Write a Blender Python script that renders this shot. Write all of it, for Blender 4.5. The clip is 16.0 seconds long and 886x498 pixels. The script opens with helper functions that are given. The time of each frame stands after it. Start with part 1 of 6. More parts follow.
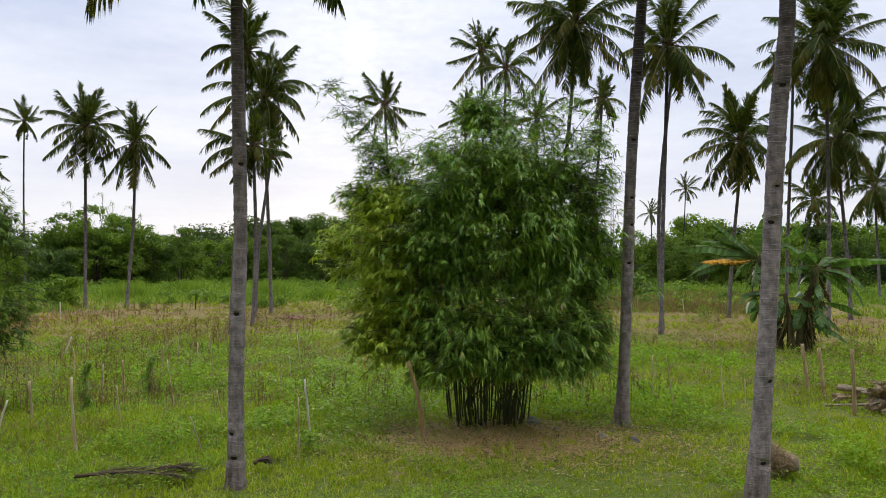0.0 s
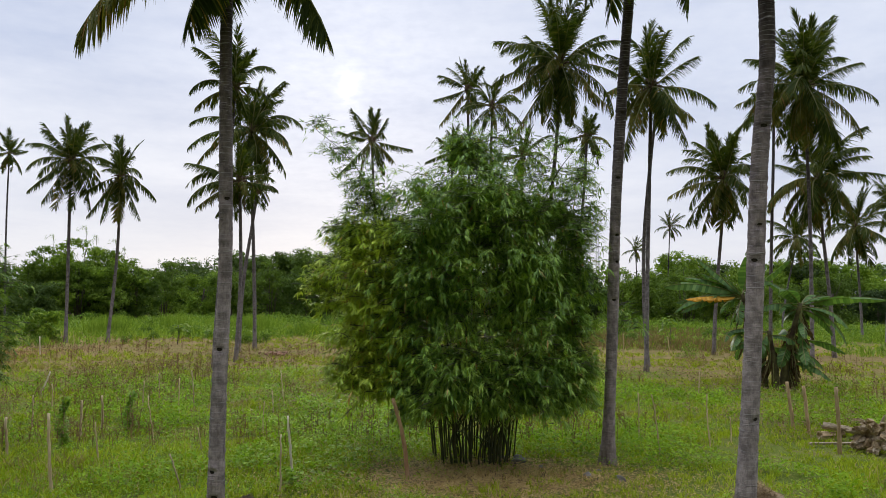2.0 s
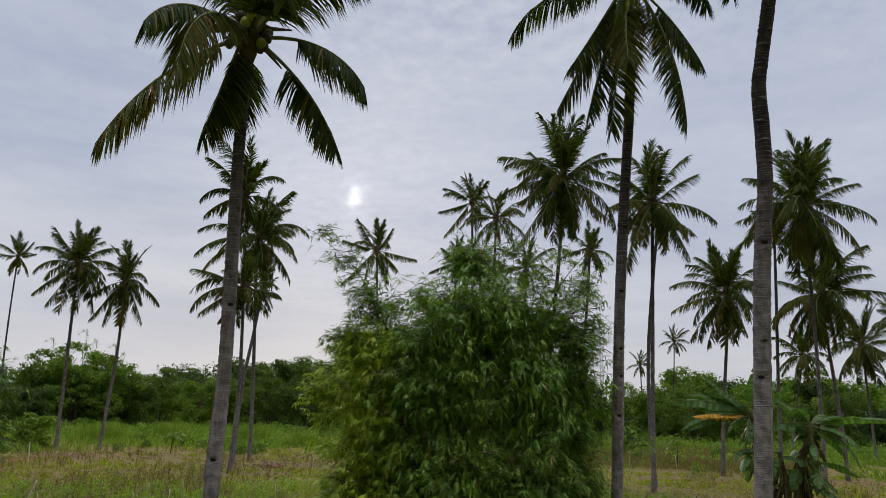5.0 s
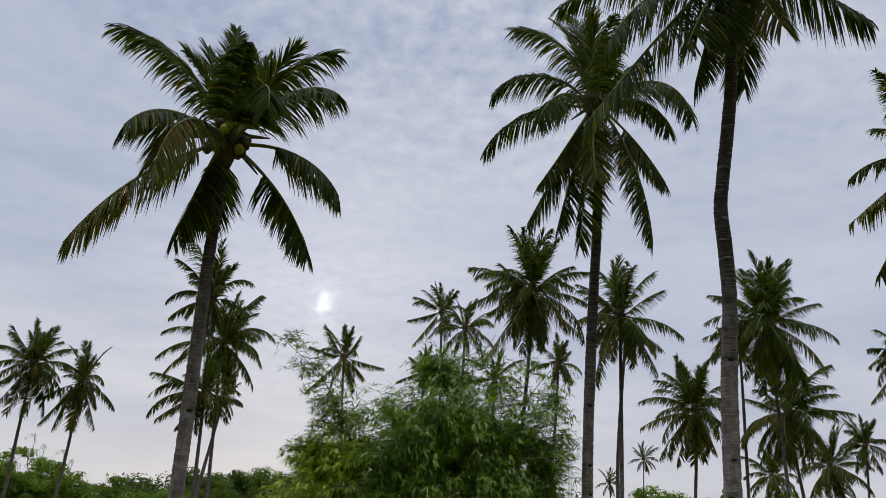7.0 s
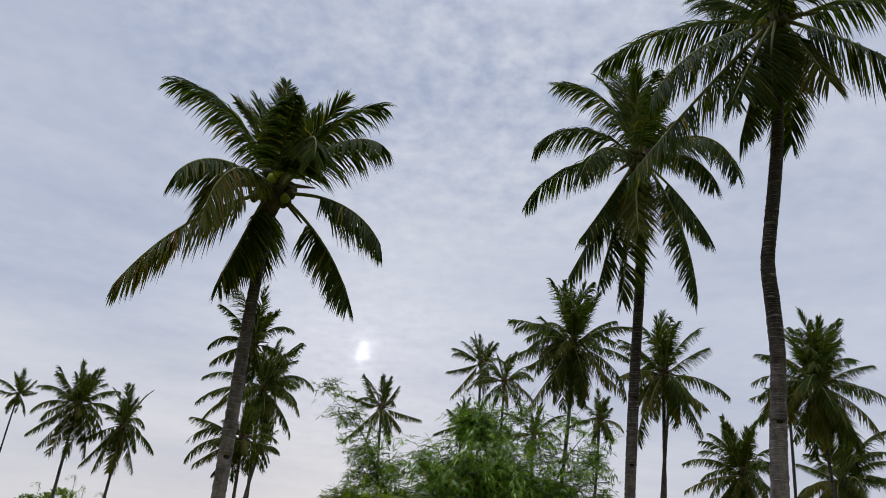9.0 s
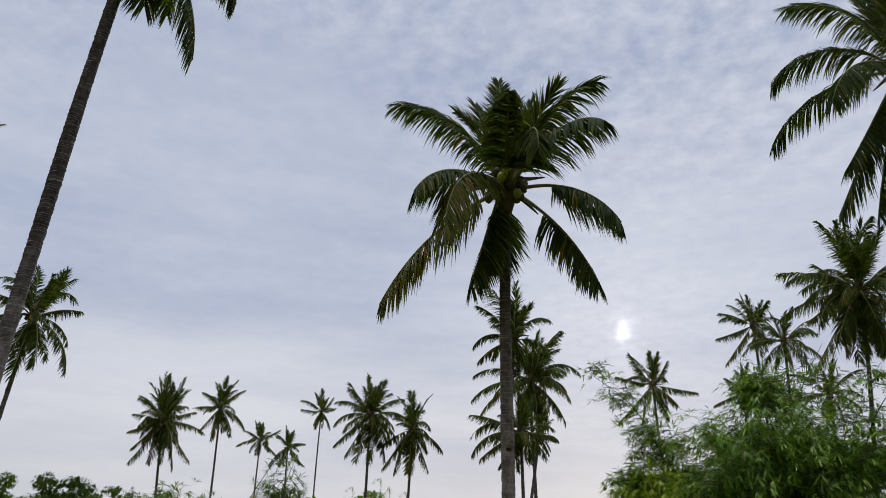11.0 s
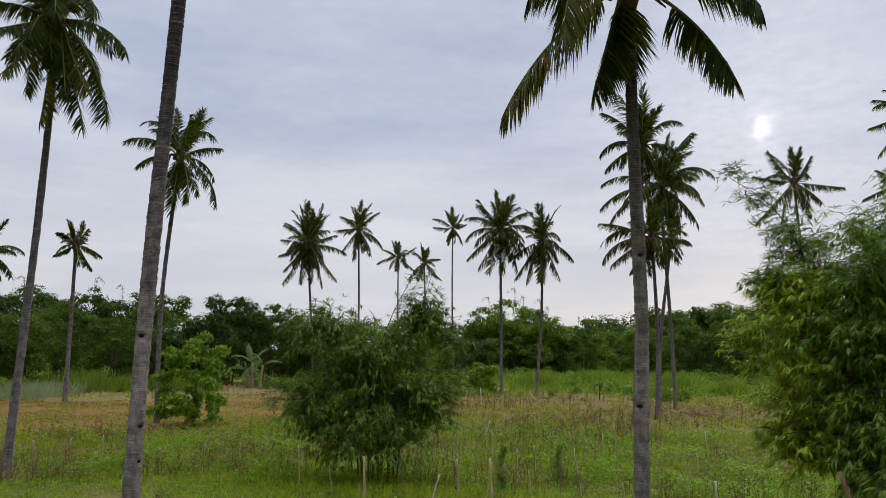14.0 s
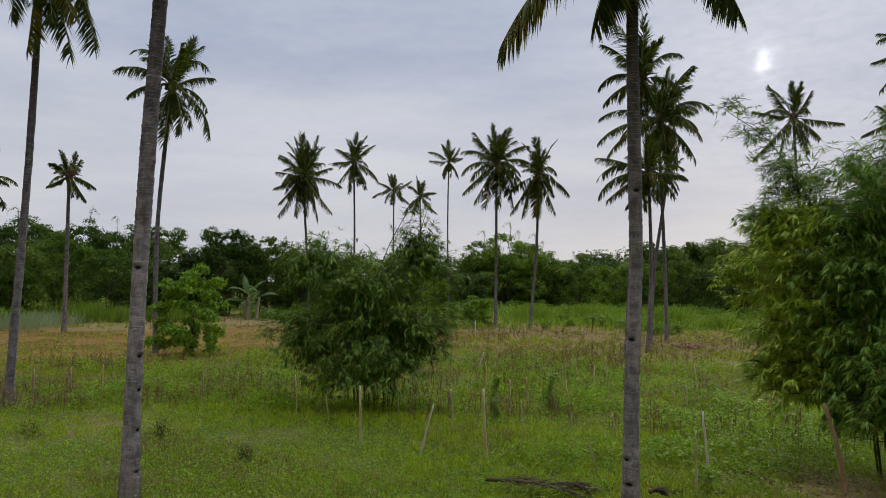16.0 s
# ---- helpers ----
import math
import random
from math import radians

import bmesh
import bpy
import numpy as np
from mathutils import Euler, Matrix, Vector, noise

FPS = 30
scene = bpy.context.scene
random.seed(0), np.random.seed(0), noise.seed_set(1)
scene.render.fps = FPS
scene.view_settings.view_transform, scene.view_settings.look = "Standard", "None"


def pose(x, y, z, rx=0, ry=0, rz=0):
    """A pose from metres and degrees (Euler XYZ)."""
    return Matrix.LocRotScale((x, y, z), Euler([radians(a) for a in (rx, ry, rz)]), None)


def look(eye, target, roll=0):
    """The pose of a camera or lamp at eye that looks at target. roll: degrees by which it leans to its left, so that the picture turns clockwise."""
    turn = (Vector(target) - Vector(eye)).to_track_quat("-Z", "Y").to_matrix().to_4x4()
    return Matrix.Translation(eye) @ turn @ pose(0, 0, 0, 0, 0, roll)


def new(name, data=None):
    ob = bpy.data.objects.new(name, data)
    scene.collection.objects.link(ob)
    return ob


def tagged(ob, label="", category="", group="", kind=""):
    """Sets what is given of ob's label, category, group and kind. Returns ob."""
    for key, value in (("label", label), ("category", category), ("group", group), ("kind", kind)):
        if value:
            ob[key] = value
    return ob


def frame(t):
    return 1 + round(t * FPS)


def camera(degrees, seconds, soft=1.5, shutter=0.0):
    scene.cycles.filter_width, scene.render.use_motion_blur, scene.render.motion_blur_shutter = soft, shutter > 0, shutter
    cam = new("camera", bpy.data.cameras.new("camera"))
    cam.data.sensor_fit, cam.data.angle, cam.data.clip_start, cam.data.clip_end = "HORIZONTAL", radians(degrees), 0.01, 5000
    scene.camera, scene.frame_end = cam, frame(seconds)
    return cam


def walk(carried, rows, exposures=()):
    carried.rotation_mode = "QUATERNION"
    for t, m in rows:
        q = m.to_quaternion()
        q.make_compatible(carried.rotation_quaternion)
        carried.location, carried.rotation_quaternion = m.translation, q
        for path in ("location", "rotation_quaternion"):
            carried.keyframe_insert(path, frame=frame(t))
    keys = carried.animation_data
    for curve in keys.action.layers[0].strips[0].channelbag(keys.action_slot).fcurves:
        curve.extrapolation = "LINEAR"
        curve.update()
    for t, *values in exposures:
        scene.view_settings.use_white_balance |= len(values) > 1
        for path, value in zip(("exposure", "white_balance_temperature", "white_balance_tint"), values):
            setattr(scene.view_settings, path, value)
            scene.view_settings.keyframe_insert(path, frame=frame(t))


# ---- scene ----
cam = camera(61.49, 16.0, soft=0.7)
EYE = 4.2
# seconds, yaw, pitch, roll of a viewer who turns on the spot
ROWS = [
    (0.0, 0.00, 1.26, -0.30), (0.5, -0.58, 1.95, -0.24), (1.0, -1.00, 2.67, -0.35), (1.5, -1.23, 3.31, -0.53),
    (2.0, -1.10, 4.02, -0.62), (2.5, -0.82, 5.00, -0.63), (3.0, -0.94, 6.19, -0.71), (5.5, -1.23, 14.55, -1.96),
    (6.0, -1.71, 16.81, -2.05), (6.5, -2.40, 18.98, -2.18), (7.0, -3.70, 20.94, -2.59), (7.5, -5.44, 22.79, -3.61),
    (8.0, -6.29, 24.25, -4.76), (10.5, 14.54, 24.38, -2.88), (11.0, 19.87, 22.31, -2.46), (11.5, 24.25, 19.95, -2.03),
    (12.0, 27.16, 17.50, -1.77), (12.5, 28.75, 14.84, -1.66), (13.0, 29.51, 12.28, -1.51), (13.5, 29.86, 9.88, -1.32),
    (14.0, 30.07, 7.86, -1.06), (14.5, 30.08, 6.26, -0.88), (15.0, 29.99, 4.98, -1.01), (15.5, 29.81, 3.83, -1.22),
    (16.0, 29.70, 2.78, -1.41),
]
EXPOSURES = [(0.0, 0.38), (2.0, 0.28), (3.0, -0.08), (5.5, -0.2), (8.0, -0.14), (10.5, -0.12), (12.5, -0.07), (13.5, 0.0), (14.0, -0.06), (14.5, -0.25), (15.5, -0.27), (16.0, -0.22)]
walk(cam, [(t, pose(0, 0, EYE, 90 + pitch, roll, yaw)) for t, yaw, pitch, roll in ROWS], EXPOSURES)

# ---- sky and sun ----
SUN_AZ, SUN_EL = -6.5, 16.2  # degrees, clockwise from +y


def direction(az, el):
    a, e = radians(az), radians(el)
    return Vector((math.sin(a) * math.cos(e), math.cos(a) * math.cos(e), math.sin(e)))


class Nodes:
    """A short hand for node trees."""

    def __init__(self, tree):
        self.tree = tree
        tree.nodes.clear()

    def add(self, kind, **inputs):
        n = self.tree.nodes.new(kind)
        for key, value in inputs.items():
            self.put(n, key, value)
        return n

    def put(self, n, key, value):
        sock = n.inputs[int(key[1:])] if key[0] == "i" and key[1:].isdigit() else n.inputs[key.replace("_", " ")]
        if isinstance(value, bpy.types.NodeSocket):
            self.tree.links.new(value, sock)
        elif isinstance(value, (tuple, list)) and len(value) == 3 and sock.type == "RGBA":
            sock.default_value = (*value, 1)
        else:
            sock.default_value = value

    def math(self, op, a, b=0.0, c=0.0, clamp=False):
        n = self.add("ShaderNodeMath", i0=a, i1=b, i2=c)
        n.operation, n.use_clamp = op, clamp
        return n.outputs[0]

    def vec(self, op, a, b=(0, 0, 0), out=0):
        n = self.add("ShaderNodeVectorMath", i0=a, i1=b)
        n.operation = op
        return n.outputs[out]

    def noise(self, vector, scale, detail=4.0, rough=0.55, out=0):
        return self.add("ShaderNodeTexNoise", Vector=vector, Scale=scale, Detail=detail, Roughness=rough).outputs[out]

    def mix(self, fac, a, b, kind="MIX"):
        n = self.tree.nodes.new("ShaderNodeMix")
        n.data_type, n.blend_type = "RGBA", kind
        self.put(n, "i0", fac), self.put(n, "i6", a), self.put(n, "i7", b)
        return n.outputs[2]

    def span(self, value, a, b, lo=0.0, hi=1.0):
        return self.add("ShaderNodeMapRange", i0=value, i1=a, i2=b, i3=lo, i4=hi).outputs[0]


def overcast():
    world = bpy.data.worlds.new("overcast_evening")
    world.use_nodes = True
    scene.world = world
    n = Nodes(world.node_tree)
    way = n.add("ShaderNodeTexCoord").outputs["Generated"]
    sky = n.add("ShaderNodeTexSky")
    sky.sky_type, sky.sun_disc = "NISHITA", False
    sky.sun_elevation, sky.sun_rotation = radians(SUN_EL), radians(SUN_AZ)
    sep = n.add("ShaderNodeSeparateXYZ", Vector=way)
    up = n.math("MAXIMUM", sep.outputs[2], 0.0)
    # the cloud sheet seen in perspective
    flat = n.add("ShaderNodeCombineXYZ", X=n.math("DIVIDE", sep.outputs[0], n.math("ADD", up, 0.22)),
                 Y=n.math("DIVIDE", sep.outputs[1], n.math("ADD", up, 0.22)), Z=0.0).outputs[0]
    big = n.noise(n.vec("MULTIPLY", flat, (0.7, 1.1, 1)), 1.0, 4.0, 0.5)
    fine = n.noise(n.vec("ADD", flat, (7, 3, 0)), 24.0, 3.0, 0.55)
    streak = n.noise(n.vec("MULTIPLY", n.vec("ADD", way, (0.3, 0, 0.12)), (2.2, 2.2, 15.0)), 1.0, 5.0, 0.55)
    curd = n.math("MULTIPLY", n.span(up, 0.38, 0.62), n.span(n.noise(n.vec("ADD", flat, (1, 5, 0)), 0.9, 2.0), 0.4, 0.6))
    puffs = n.math("ADD", n.math("MULTIPLY_ADD", n.span(big, 0.32, 0.68), 0.50, 0.0), n.math("MULTIPLY", n.span(streak, 0.36, 0.64), n.span(up, 0.1, 0.5, 0.5, 0.16)))
    puffs = n.math("ADD", puffs, n.math("MULTIPLY", n.math("SUBTRACT", fine, 0.5), n.math("MULTIPLY_ADD", curd, 1.5, 0.22)), clamp=True)
    puffs = n.math("ADD", puffs, n.math("MULTIPLY", n.span(sep.outputs[0], -0.1, -0.75, 0.0, 0.22), n.span(up, 0.2, 0.4, 1.0, -0.4)), clamp=True)
    grey = n.mix(puffs, (0.43, 0.495, 0.70), (0.81, 0.835, 0.96))
    low = n.span(up, 0.02, 0.30, 1.0, 0.0)
    grey = n.mix(n.math("MULTIPLY", low, 0.60), grey, (0.66, 0.65, 0.72))
    # the dome brightens towards the zenith and is dull away from the sun
    dull = n.span(n.math("ADD", sep.outputs[1], n.math("MULTIPLY", up, 0.75)), -0.45, 0.35, 0.32, 1.0)
    high = n.math("MULTIPLY", dull, n.span(up, 0.68, 1.0, 1.0, 5.0))
    grey = n.mix(1.0, grey, n.add("ShaderNodeCombineColor", Red=high, Green=high, Blue=n.math("MULTIPLY", high, 0.95)).outputs[0], "MULTIPLY")
    # veiled sun
    near = n.vec("DOT_PRODUCT", way, tuple(direction(SUN_AZ, SUN_EL)), 1)
    east, rise = direction(SUN_AZ + 90, 0), direction(SUN_AZ, SUN_EL + 90)
    stir = n.noise(n.vec("MULTIPLY", way, (60, 60, 60)), 1.0, 4.0, 0.6)
    veil = n.span(n.noise(n.vec("MULTIPLY", way, (46, 46, 90)), 1.0, 4.0, 0.6), 0.35, 0.65)
    across = n.math("MULTIPLY_ADD", stir, 0.006, n.math("SUBTRACT", n.vec("DOT_PRODUCT", way, tuple(east), 1), 0.003))
    along = n.math("MULTIPLY_ADD", veil, 0.004, n.math("SUBTRACT", n.vec("DOT_PRODUCT", way, tuple(rise), 1), 0.002))
    ring = n.math("SQRT", n.math("ADD", n.math("POWER", n.math("ABSOLUTE", n.math("DIVIDE", across, 0.0062)), 2.0), n.math("POWER", n.math("ABSOLUTE", n.math("DIVIDE", along, 0.0105)), 2.0)))
    facing = n.span(near, 0.9, 0.92)
    core = n.math("MULTIPLY", facing, n.math("POWER", n.span(ring, 2.1, 0.1), 1.8))
    halo = n.math("MULTIPLY", facing, n.math("POWER", n.span(ring, 5.5, 0.4), 2.2))
    disc = n.math("ADD", n.math("MULTIPLY", core, n.math("MULTIPLY_ADD", veil, 0.35, 0.36)), n.math("MULTIPLY", halo, n.math("MULTIPLY_ADD", veil, 0.28, 0.03)))
    glow = n.math("POWER", n.span(near, 0.95, 1.0), 4.0)
    light = n.math("ADD", n.math("MULTIPLY", disc, 1.0), n.math("MULTIPLY", glow, n.math("MULTIPLY_ADD", fine, 0.14, 0.0)))
    grey = n.mix(1.0, grey, n.add("ShaderNodeCombineColor", Red=light, Green=light, Blue=light).outputs[0], "ADD")
    clear = n.add("ShaderNodeBackground", Color=sky.outputs[0], Strength=0.06)
    cloud = n.add("ShaderNodeBackground", Color=grey, Strength=1.0)
    both = n.add("ShaderNodeMixShader", Fac=0.93, i1=clear.outputs[0], i2=cloud.outputs[0])
    n.add("ShaderNodeOutputWorld", Surface=both.outputs[0])


overcast()
sun = new("sun", bpy.data.lights.new("sun", "SUN"))
sun.data.energy, sun.data.angle, sun.data.color = 0.9, radians(14), (1.0, 0.95, 0.88)
sun.matrix_world = look(direction(SUN_AZ, SUN_EL) * 50, (0, 0, 0))

# ---- materials ----


def solid(name, a, b, scale=6.0, rough=0.9, fine=60.0, bump=0.3, spread=0.0, stretch=(1, 1, 1), third=None):
    """A dull surface of two or three colours with stains, grain and relief."""
    m = bpy.data.materials.new(name)
    m.use_nodes = True
    n = Nodes(m.node_tree)
    co = n.vec("MULTIPLY", n.add("ShaderNodeTexCoord").outputs["Object"], stretch)
    big, small = n.noise(co, scale, 5.0), n.noise(co, fine, 3.0)
    col = n.mix(n.span(big, 0.35, 0.65), a, b)
    if third:
        col = n.mix(n.span(n.noise(n.vec("ADD", co, (5, 9, 2)), scale * 0.4, 4.0), 0.52, 0.66), col, third)
    col = n.mix(n.math("MULTIPLY", n.span(small, 0.4, 0.75), 0.35), col, (a[0] * 0.4, a[1] * 0.4, a[2] * 0.4))
    if spread:
        r = n.add("ShaderNodeObjectInfo").outputs["Random"]
        col = n.mix(1.0, col, n.add("ShaderNodeCombineColor", Red=n.span(r, 0, 1, 1 - spread, 1 + spread), Green=n.span(r, 0, 1, 1 - spread, 1 + spread), Blue=n.span(r, 0, 1, 1 - spread, 1 + spread)).outputs[0], "MULTIPLY")
    nor = n.add("ShaderNodeBump", Strength=bump, Distance=0.02, Height=n.math("ADD", small, big)).outputs[0]
    s = n.add("ShaderNodeBsdfPrincipled", Base_Color=col, Roughness=rough, Normal=nor)
    n.put(s, "Specular IOR Level", 0.1)
    n.add("ShaderNodeOutputMaterial", Surface=s.outputs[0])
    return m


def leafy(name, dark, mid, light, thin=0.35, rough=0.45, patch=0.6, odd=None, share=0.04, gloss=0.25, vary=0.0):
    """Leaves: every leaf its own tint, broad patches of lighter growth, light that shines through."""
    m = bpy.data.materials.new(name)
    m.use_nodes = True
    n = Nodes(m.node_tree)
    isle = n.add("ShaderNodeNewGeometry").outputs["Random Per Island"]
    co = n.add("ShaderNodeTexCoord").outputs["Object"]
    big, wide = n.noise(co, patch, 3.0), n.noise(n.vec("ADD", co, (3, 8, 1)), patch * 0.13, 3.0)
    f = n.math("ADD", n.math("MULTIPLY", isle, 0.55), n.math("ADD", n.span(big, 0.3, 0.7, 0.0, 0.3), n.span(wide, 0.3, 0.7, 0.0, 0.2)))
    col = n.mix(n.span(f, 0.0, 0.5), dark, mid)
    col = n.mix(n.span(f, 0.5, 1.0), col, light)
    if odd:
        pick = n.math("GREATER_THAN", n.math("FRACT", n.math("MULTIPLY", isle, 37.7)), 1 - share)
        col = n.mix(pick, col, odd)
    if vary:
        own = n.add("ShaderNodeObjectInfo").outputs["Random"]
        tint = n.mix(own, (1 - vary, 1 - vary, 1 - vary * 0.6), (1 + vary, 1 + vary * 0.8, 1 + vary * 0.3))
        col = n.mix(1.0, col, tint, "MULTIPLY")
    s = n.add("ShaderNodeBsdfPrincipled", Base_Color=col, Roughness=rough)
    n.put(s, "Specular IOR Level", gloss)
    tr = n.add("ShaderNodeBsdfTranslucent", Color=n.mix(1.0, col, (1.5, 1.6, 0.7), "MULTIPLY"))
    mixed = n.add("ShaderNodeMixShader", Fac=thin, i1=s.outputs[0], i2=tr.outputs[0])
    n.add("ShaderNodeOutputMaterial", Surface=mixed.outputs[0])
    return m


def bark(name, low, high, age=(4.0, 10.0)):
    """Palm bark: weathered grey below, browner above with backlit shade put in, faint ring scars, cracks and lichen."""
    m = bpy.data.materials.new(name)
    m.use_nodes = True
    n = Nodes(m.node_tree)
    co = n.add("ShaderNodeTexCoord").outputs["Object"]
    z = n.add("ShaderNodeSeparateXYZ", Vector=co).outputs[2]
    big = n.noise(co, 1.6, 4.0)
    streak = n.noise(n.vec("MULTIPLY", co, (9, 9, 1.6)), 1.0, 5.0, 0.7)
    crack = n.noise(n.vec("MULTIPLY", co, (9, 9, 26)), 1.0, 4.0, 0.6)
    fissure = n.noise(n.vec("MULTIPLY", co, (55, 55, 6)), 1.0, 3.0, 0.6)
    pitch = n.noise(n.vec("MULTIPLY", co, (0.25, 0.25, 3.0)), 1.0, 3.0)
    warp = n.math("ADD", n.math("ADD", z, n.math("MULTIPLY", pitch, 0.45)), n.math("MULTIPLY", n.noise(co, 2.2, 3.0), 0.05))
    turn = n.math("MULTIPLY", warp, 46.0)
    patchy = n.span(n.noise(n.vec("MULTIPLY", co, (5, 5, 11)), 1.0, 4.0, 0.6), 0.36, 0.58)
    pale = n.math("MULTIPLY", n.span(n.math("ABSOLUTE", n.math("SINE", turn)), 0.3, 0.0), patchy)
    scar = n.math("MULTIPLY", n.span(n.math("ABSOLUTE", n.math("SINE", n.math("ADD", turn, 0.5))), 0.3, 0.0), n.span(streak, 0.35, 0.6))
    # between the heights in age the colour darkens, as if backlit by the sky
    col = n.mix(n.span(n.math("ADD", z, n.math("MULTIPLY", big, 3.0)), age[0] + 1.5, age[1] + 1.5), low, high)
    tone = n.span(n.math("ADD", n.noise(co, 5.0, 5.0, 0.65), n.math("MULTIPLY", streak, 0.6)), 0.66, 0.94, 0.6, 1.38)
    col = n.mix(1.0, col, n.add("ShaderNodeCombineColor", Red=tone, Green=tone, Blue=tone).outputs[0], "MULTIPLY")
    foot = n.span(n.math("ADD", z, n.math("MULTIPLY", big, 1.2)), 1.5, 0.7)
    col = n.mix(n.math("MULTIPLY", foot, 0.7), col, n.mix(n.span(streak, 0.4, 0.6), (0.11, 0.075, 0.05), (0.26, 0.20, 0.15)))
    col = n.mix(n.math("MULTIPLY", n.math("MULTIPLY", scar, n.span(big, 0.35, 0.6, 0.35, 1.0)), 0.2), col, (0.07, 0.055, 0.052))
    col = n.mix(n.math("MULTIPLY", pale, n.math("MULTIPLY_ADD", foot, -0.4, 0.75)), col, (0.41, 0.375, 0.37))
    col = n.mix(n.math("MULTIPLY", n.span(fissure, 0.58, 0.75), 0.45), col, (0.06, 0.05, 0.045))
    col = n.mix(n.math("MULTIPLY", n.span(crack, 0.6, 0.78), 0.35), col, (0.40, 0.38, 0.37))
    h = n.math("ADD", n.math("MULTIPLY", n.math("SUBTRACT", pale, scar), 0.8), n.math("ADD", crack, n.math("SUBTRACT", streak, fissure)))
    nor = n.add("ShaderNodeBump", Strength=0.6, Distance=0.02, Height=h).outputs[0]
    s = n.add("ShaderNodeBsdfPrincipled", Base_Color=col, Roughness=0.92, Normal=nor)
    n.put(s, "Specular IOR Level", 0.12)
    n.add("ShaderNodeOutputMaterial", Surface=s.outputs[0])
    return m


def earth():
    """Field soil under the plants: green turf near by, dry strips, tilled red earth to one side."""
    m = bpy.data.materials.new("field_turf")
    m.use_nodes = True
    n = Nodes(m.node_tree)
    co = n.add("ShaderNodeNewGeometry").outputs["Position"]
    big, mid, small = n.noise(co, 0.035, 5.0), n.noise(co, 0.45, 5.0, 0.6), n.noise(co, 14.0, 4.0, 0.65)
    green = n.mix(n.span(small, 0.3, 0.7), (0.066, 0.092, 0.013), (0.15, 0.20, 0.032))
    dry = n.mix(n.span(small, 0.3, 0.7), (0.16, 0.11, 0.045), (0.34, 0.25, 0.11))
    soil = n.mix(n.span(small, 0.3, 0.7), (0.16, 0.08, 0.025), (0.38, 0.22, 0.075))
    soil = n.mix(n.math("MULTIPLY", n.span(n.noise(n.vec("MULTIPLY", co, (0.5, 1.6, 1)), 1.0, 5.0, 0.65), 0.45, 0.62), 0.6), soil, (0.10, 0.085, 0.03))
    straw = n.noise(n.vec("ADD", co, (2, 7, 0)), 38.0, 3.0, 0.7)
    green = n.mix(n.math("MULTIPLY", n.span(straw, 0.5, 0.64), 0.45), green, (0.36, 0.33, 0.12))
    green = n.mix(n.math("MULTIPLY", n.span(straw, 0.46, 0.36), 0.75), green, (0.03, 0.04, 0.010))
    sep = n.add("ShaderNodeSeparateXYZ", Vector=co)
    far = n.math("ADD", n.vec("LENGTH", n.vec("MULTIPLY", co, (1, 1, 0)), out=1), n.span(n.noise(co, 0.08, 4.0), 0.2, 0.8, -14, 14))
    # dry belt across the middle of the field
    belt = n.math("MULTIPLY", n.math("MULTIPLY", n.span(far, 38, 52), n.span(far, 78, 112, 1.0, 0.0)), n.span(sep.outputs[0], 60, 36))
    f = n.math("ADD", n.math("MULTIPLY", belt, 0.22), n.math("ADD", n.math("MULTIPLY", mid, 0.7), n.math("MULTIPLY", big, 0.3)))
    col = n.mix(n.span(f, 0.48, 0.74), green, dry)
    tilled = n.math("MULTIPLY", n.span(sep.outputs[0], -26, -31), n.math("MULTIPLY", n.span(far, 39, 42), n.span(far, 66, 70, 1.0, 0.0)))
    col = n.mix(n.math("MULTIPLY", tilled, n.span(mid, 0.3, 0.6, 0.7, 1.0)), col, soil)
    nor = n.add("ShaderNodeBump", Strength=0.8, Distance=0.06, Height=n.math("ADD", small, n.math("MULTIPLY", mid, 2.0))).outputs[0]
    s = n.add("ShaderNodeBsdfPrincipled", Base_Color=col, Roughness=0.95, Normal=nor)
    n.put(s, "Specular IOR Level", 0.0)
    n.add("ShaderNodeOutputMaterial", Surface=s.outputs[0])
    return m


TURF = earth()
# the second colour is near black: silhouette shade put into the upper trunk
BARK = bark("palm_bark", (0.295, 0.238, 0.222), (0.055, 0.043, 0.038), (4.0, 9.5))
FAR_BARK = bark("palm_bark_far", (0.20, 0.17, 0.16), (0.068, 0.056, 0.051), (3.0, 12.0))
FROND = leafy("palm_frond", (0.018, 0.030, 0.006), (0.046, 0.066, 0.011), (0.135, 0.148, 0.024), 0.40, 0.6, 0.5, (0.24, 0.17, 0.03), 0.02, 0.08)
OLD_FROND = leafy("palm_frond_yellowing", (0.05, 0.06, 0.010), (0.10, 0.105, 0.017), (0.20, 0.165, 0.028), 0.28, 0.6, 0.8, (0.2, 0.11, 0.03), 0.1, 0.1)
DEAD_FROND = leafy("palm_frond_dead", (0.05, 0.035, 0.02), (0.10, 0.07, 0.04), (0.17, 0.12, 0.07), 0.15, 0.8, 0.8, gloss=0.05)
RACHIS = solid("palm_rachis", (0.16, 0.17, 0.05), (0.22, 0.2, 0.07), 4.0, 0.5, 40, 0.1)
HUSK = solid("palm_husk", (0.10, 0.07, 0.045), (0.17, 0.12, 0.08), 8.0, 0.95, 70, 0.6)
NUT = solid("green_nut", (0.20, 0.25, 0.03), (0.36, 0.34, 0.05), 5.0, 0.45, 30, 0.1, 0.3)
NUT_DARK = solid("dark_nut", (0.05, 0.055, 0.02), (0.10, 0.08, 0.03), 5.0, 0.5, 30, 0.1, 0.3)
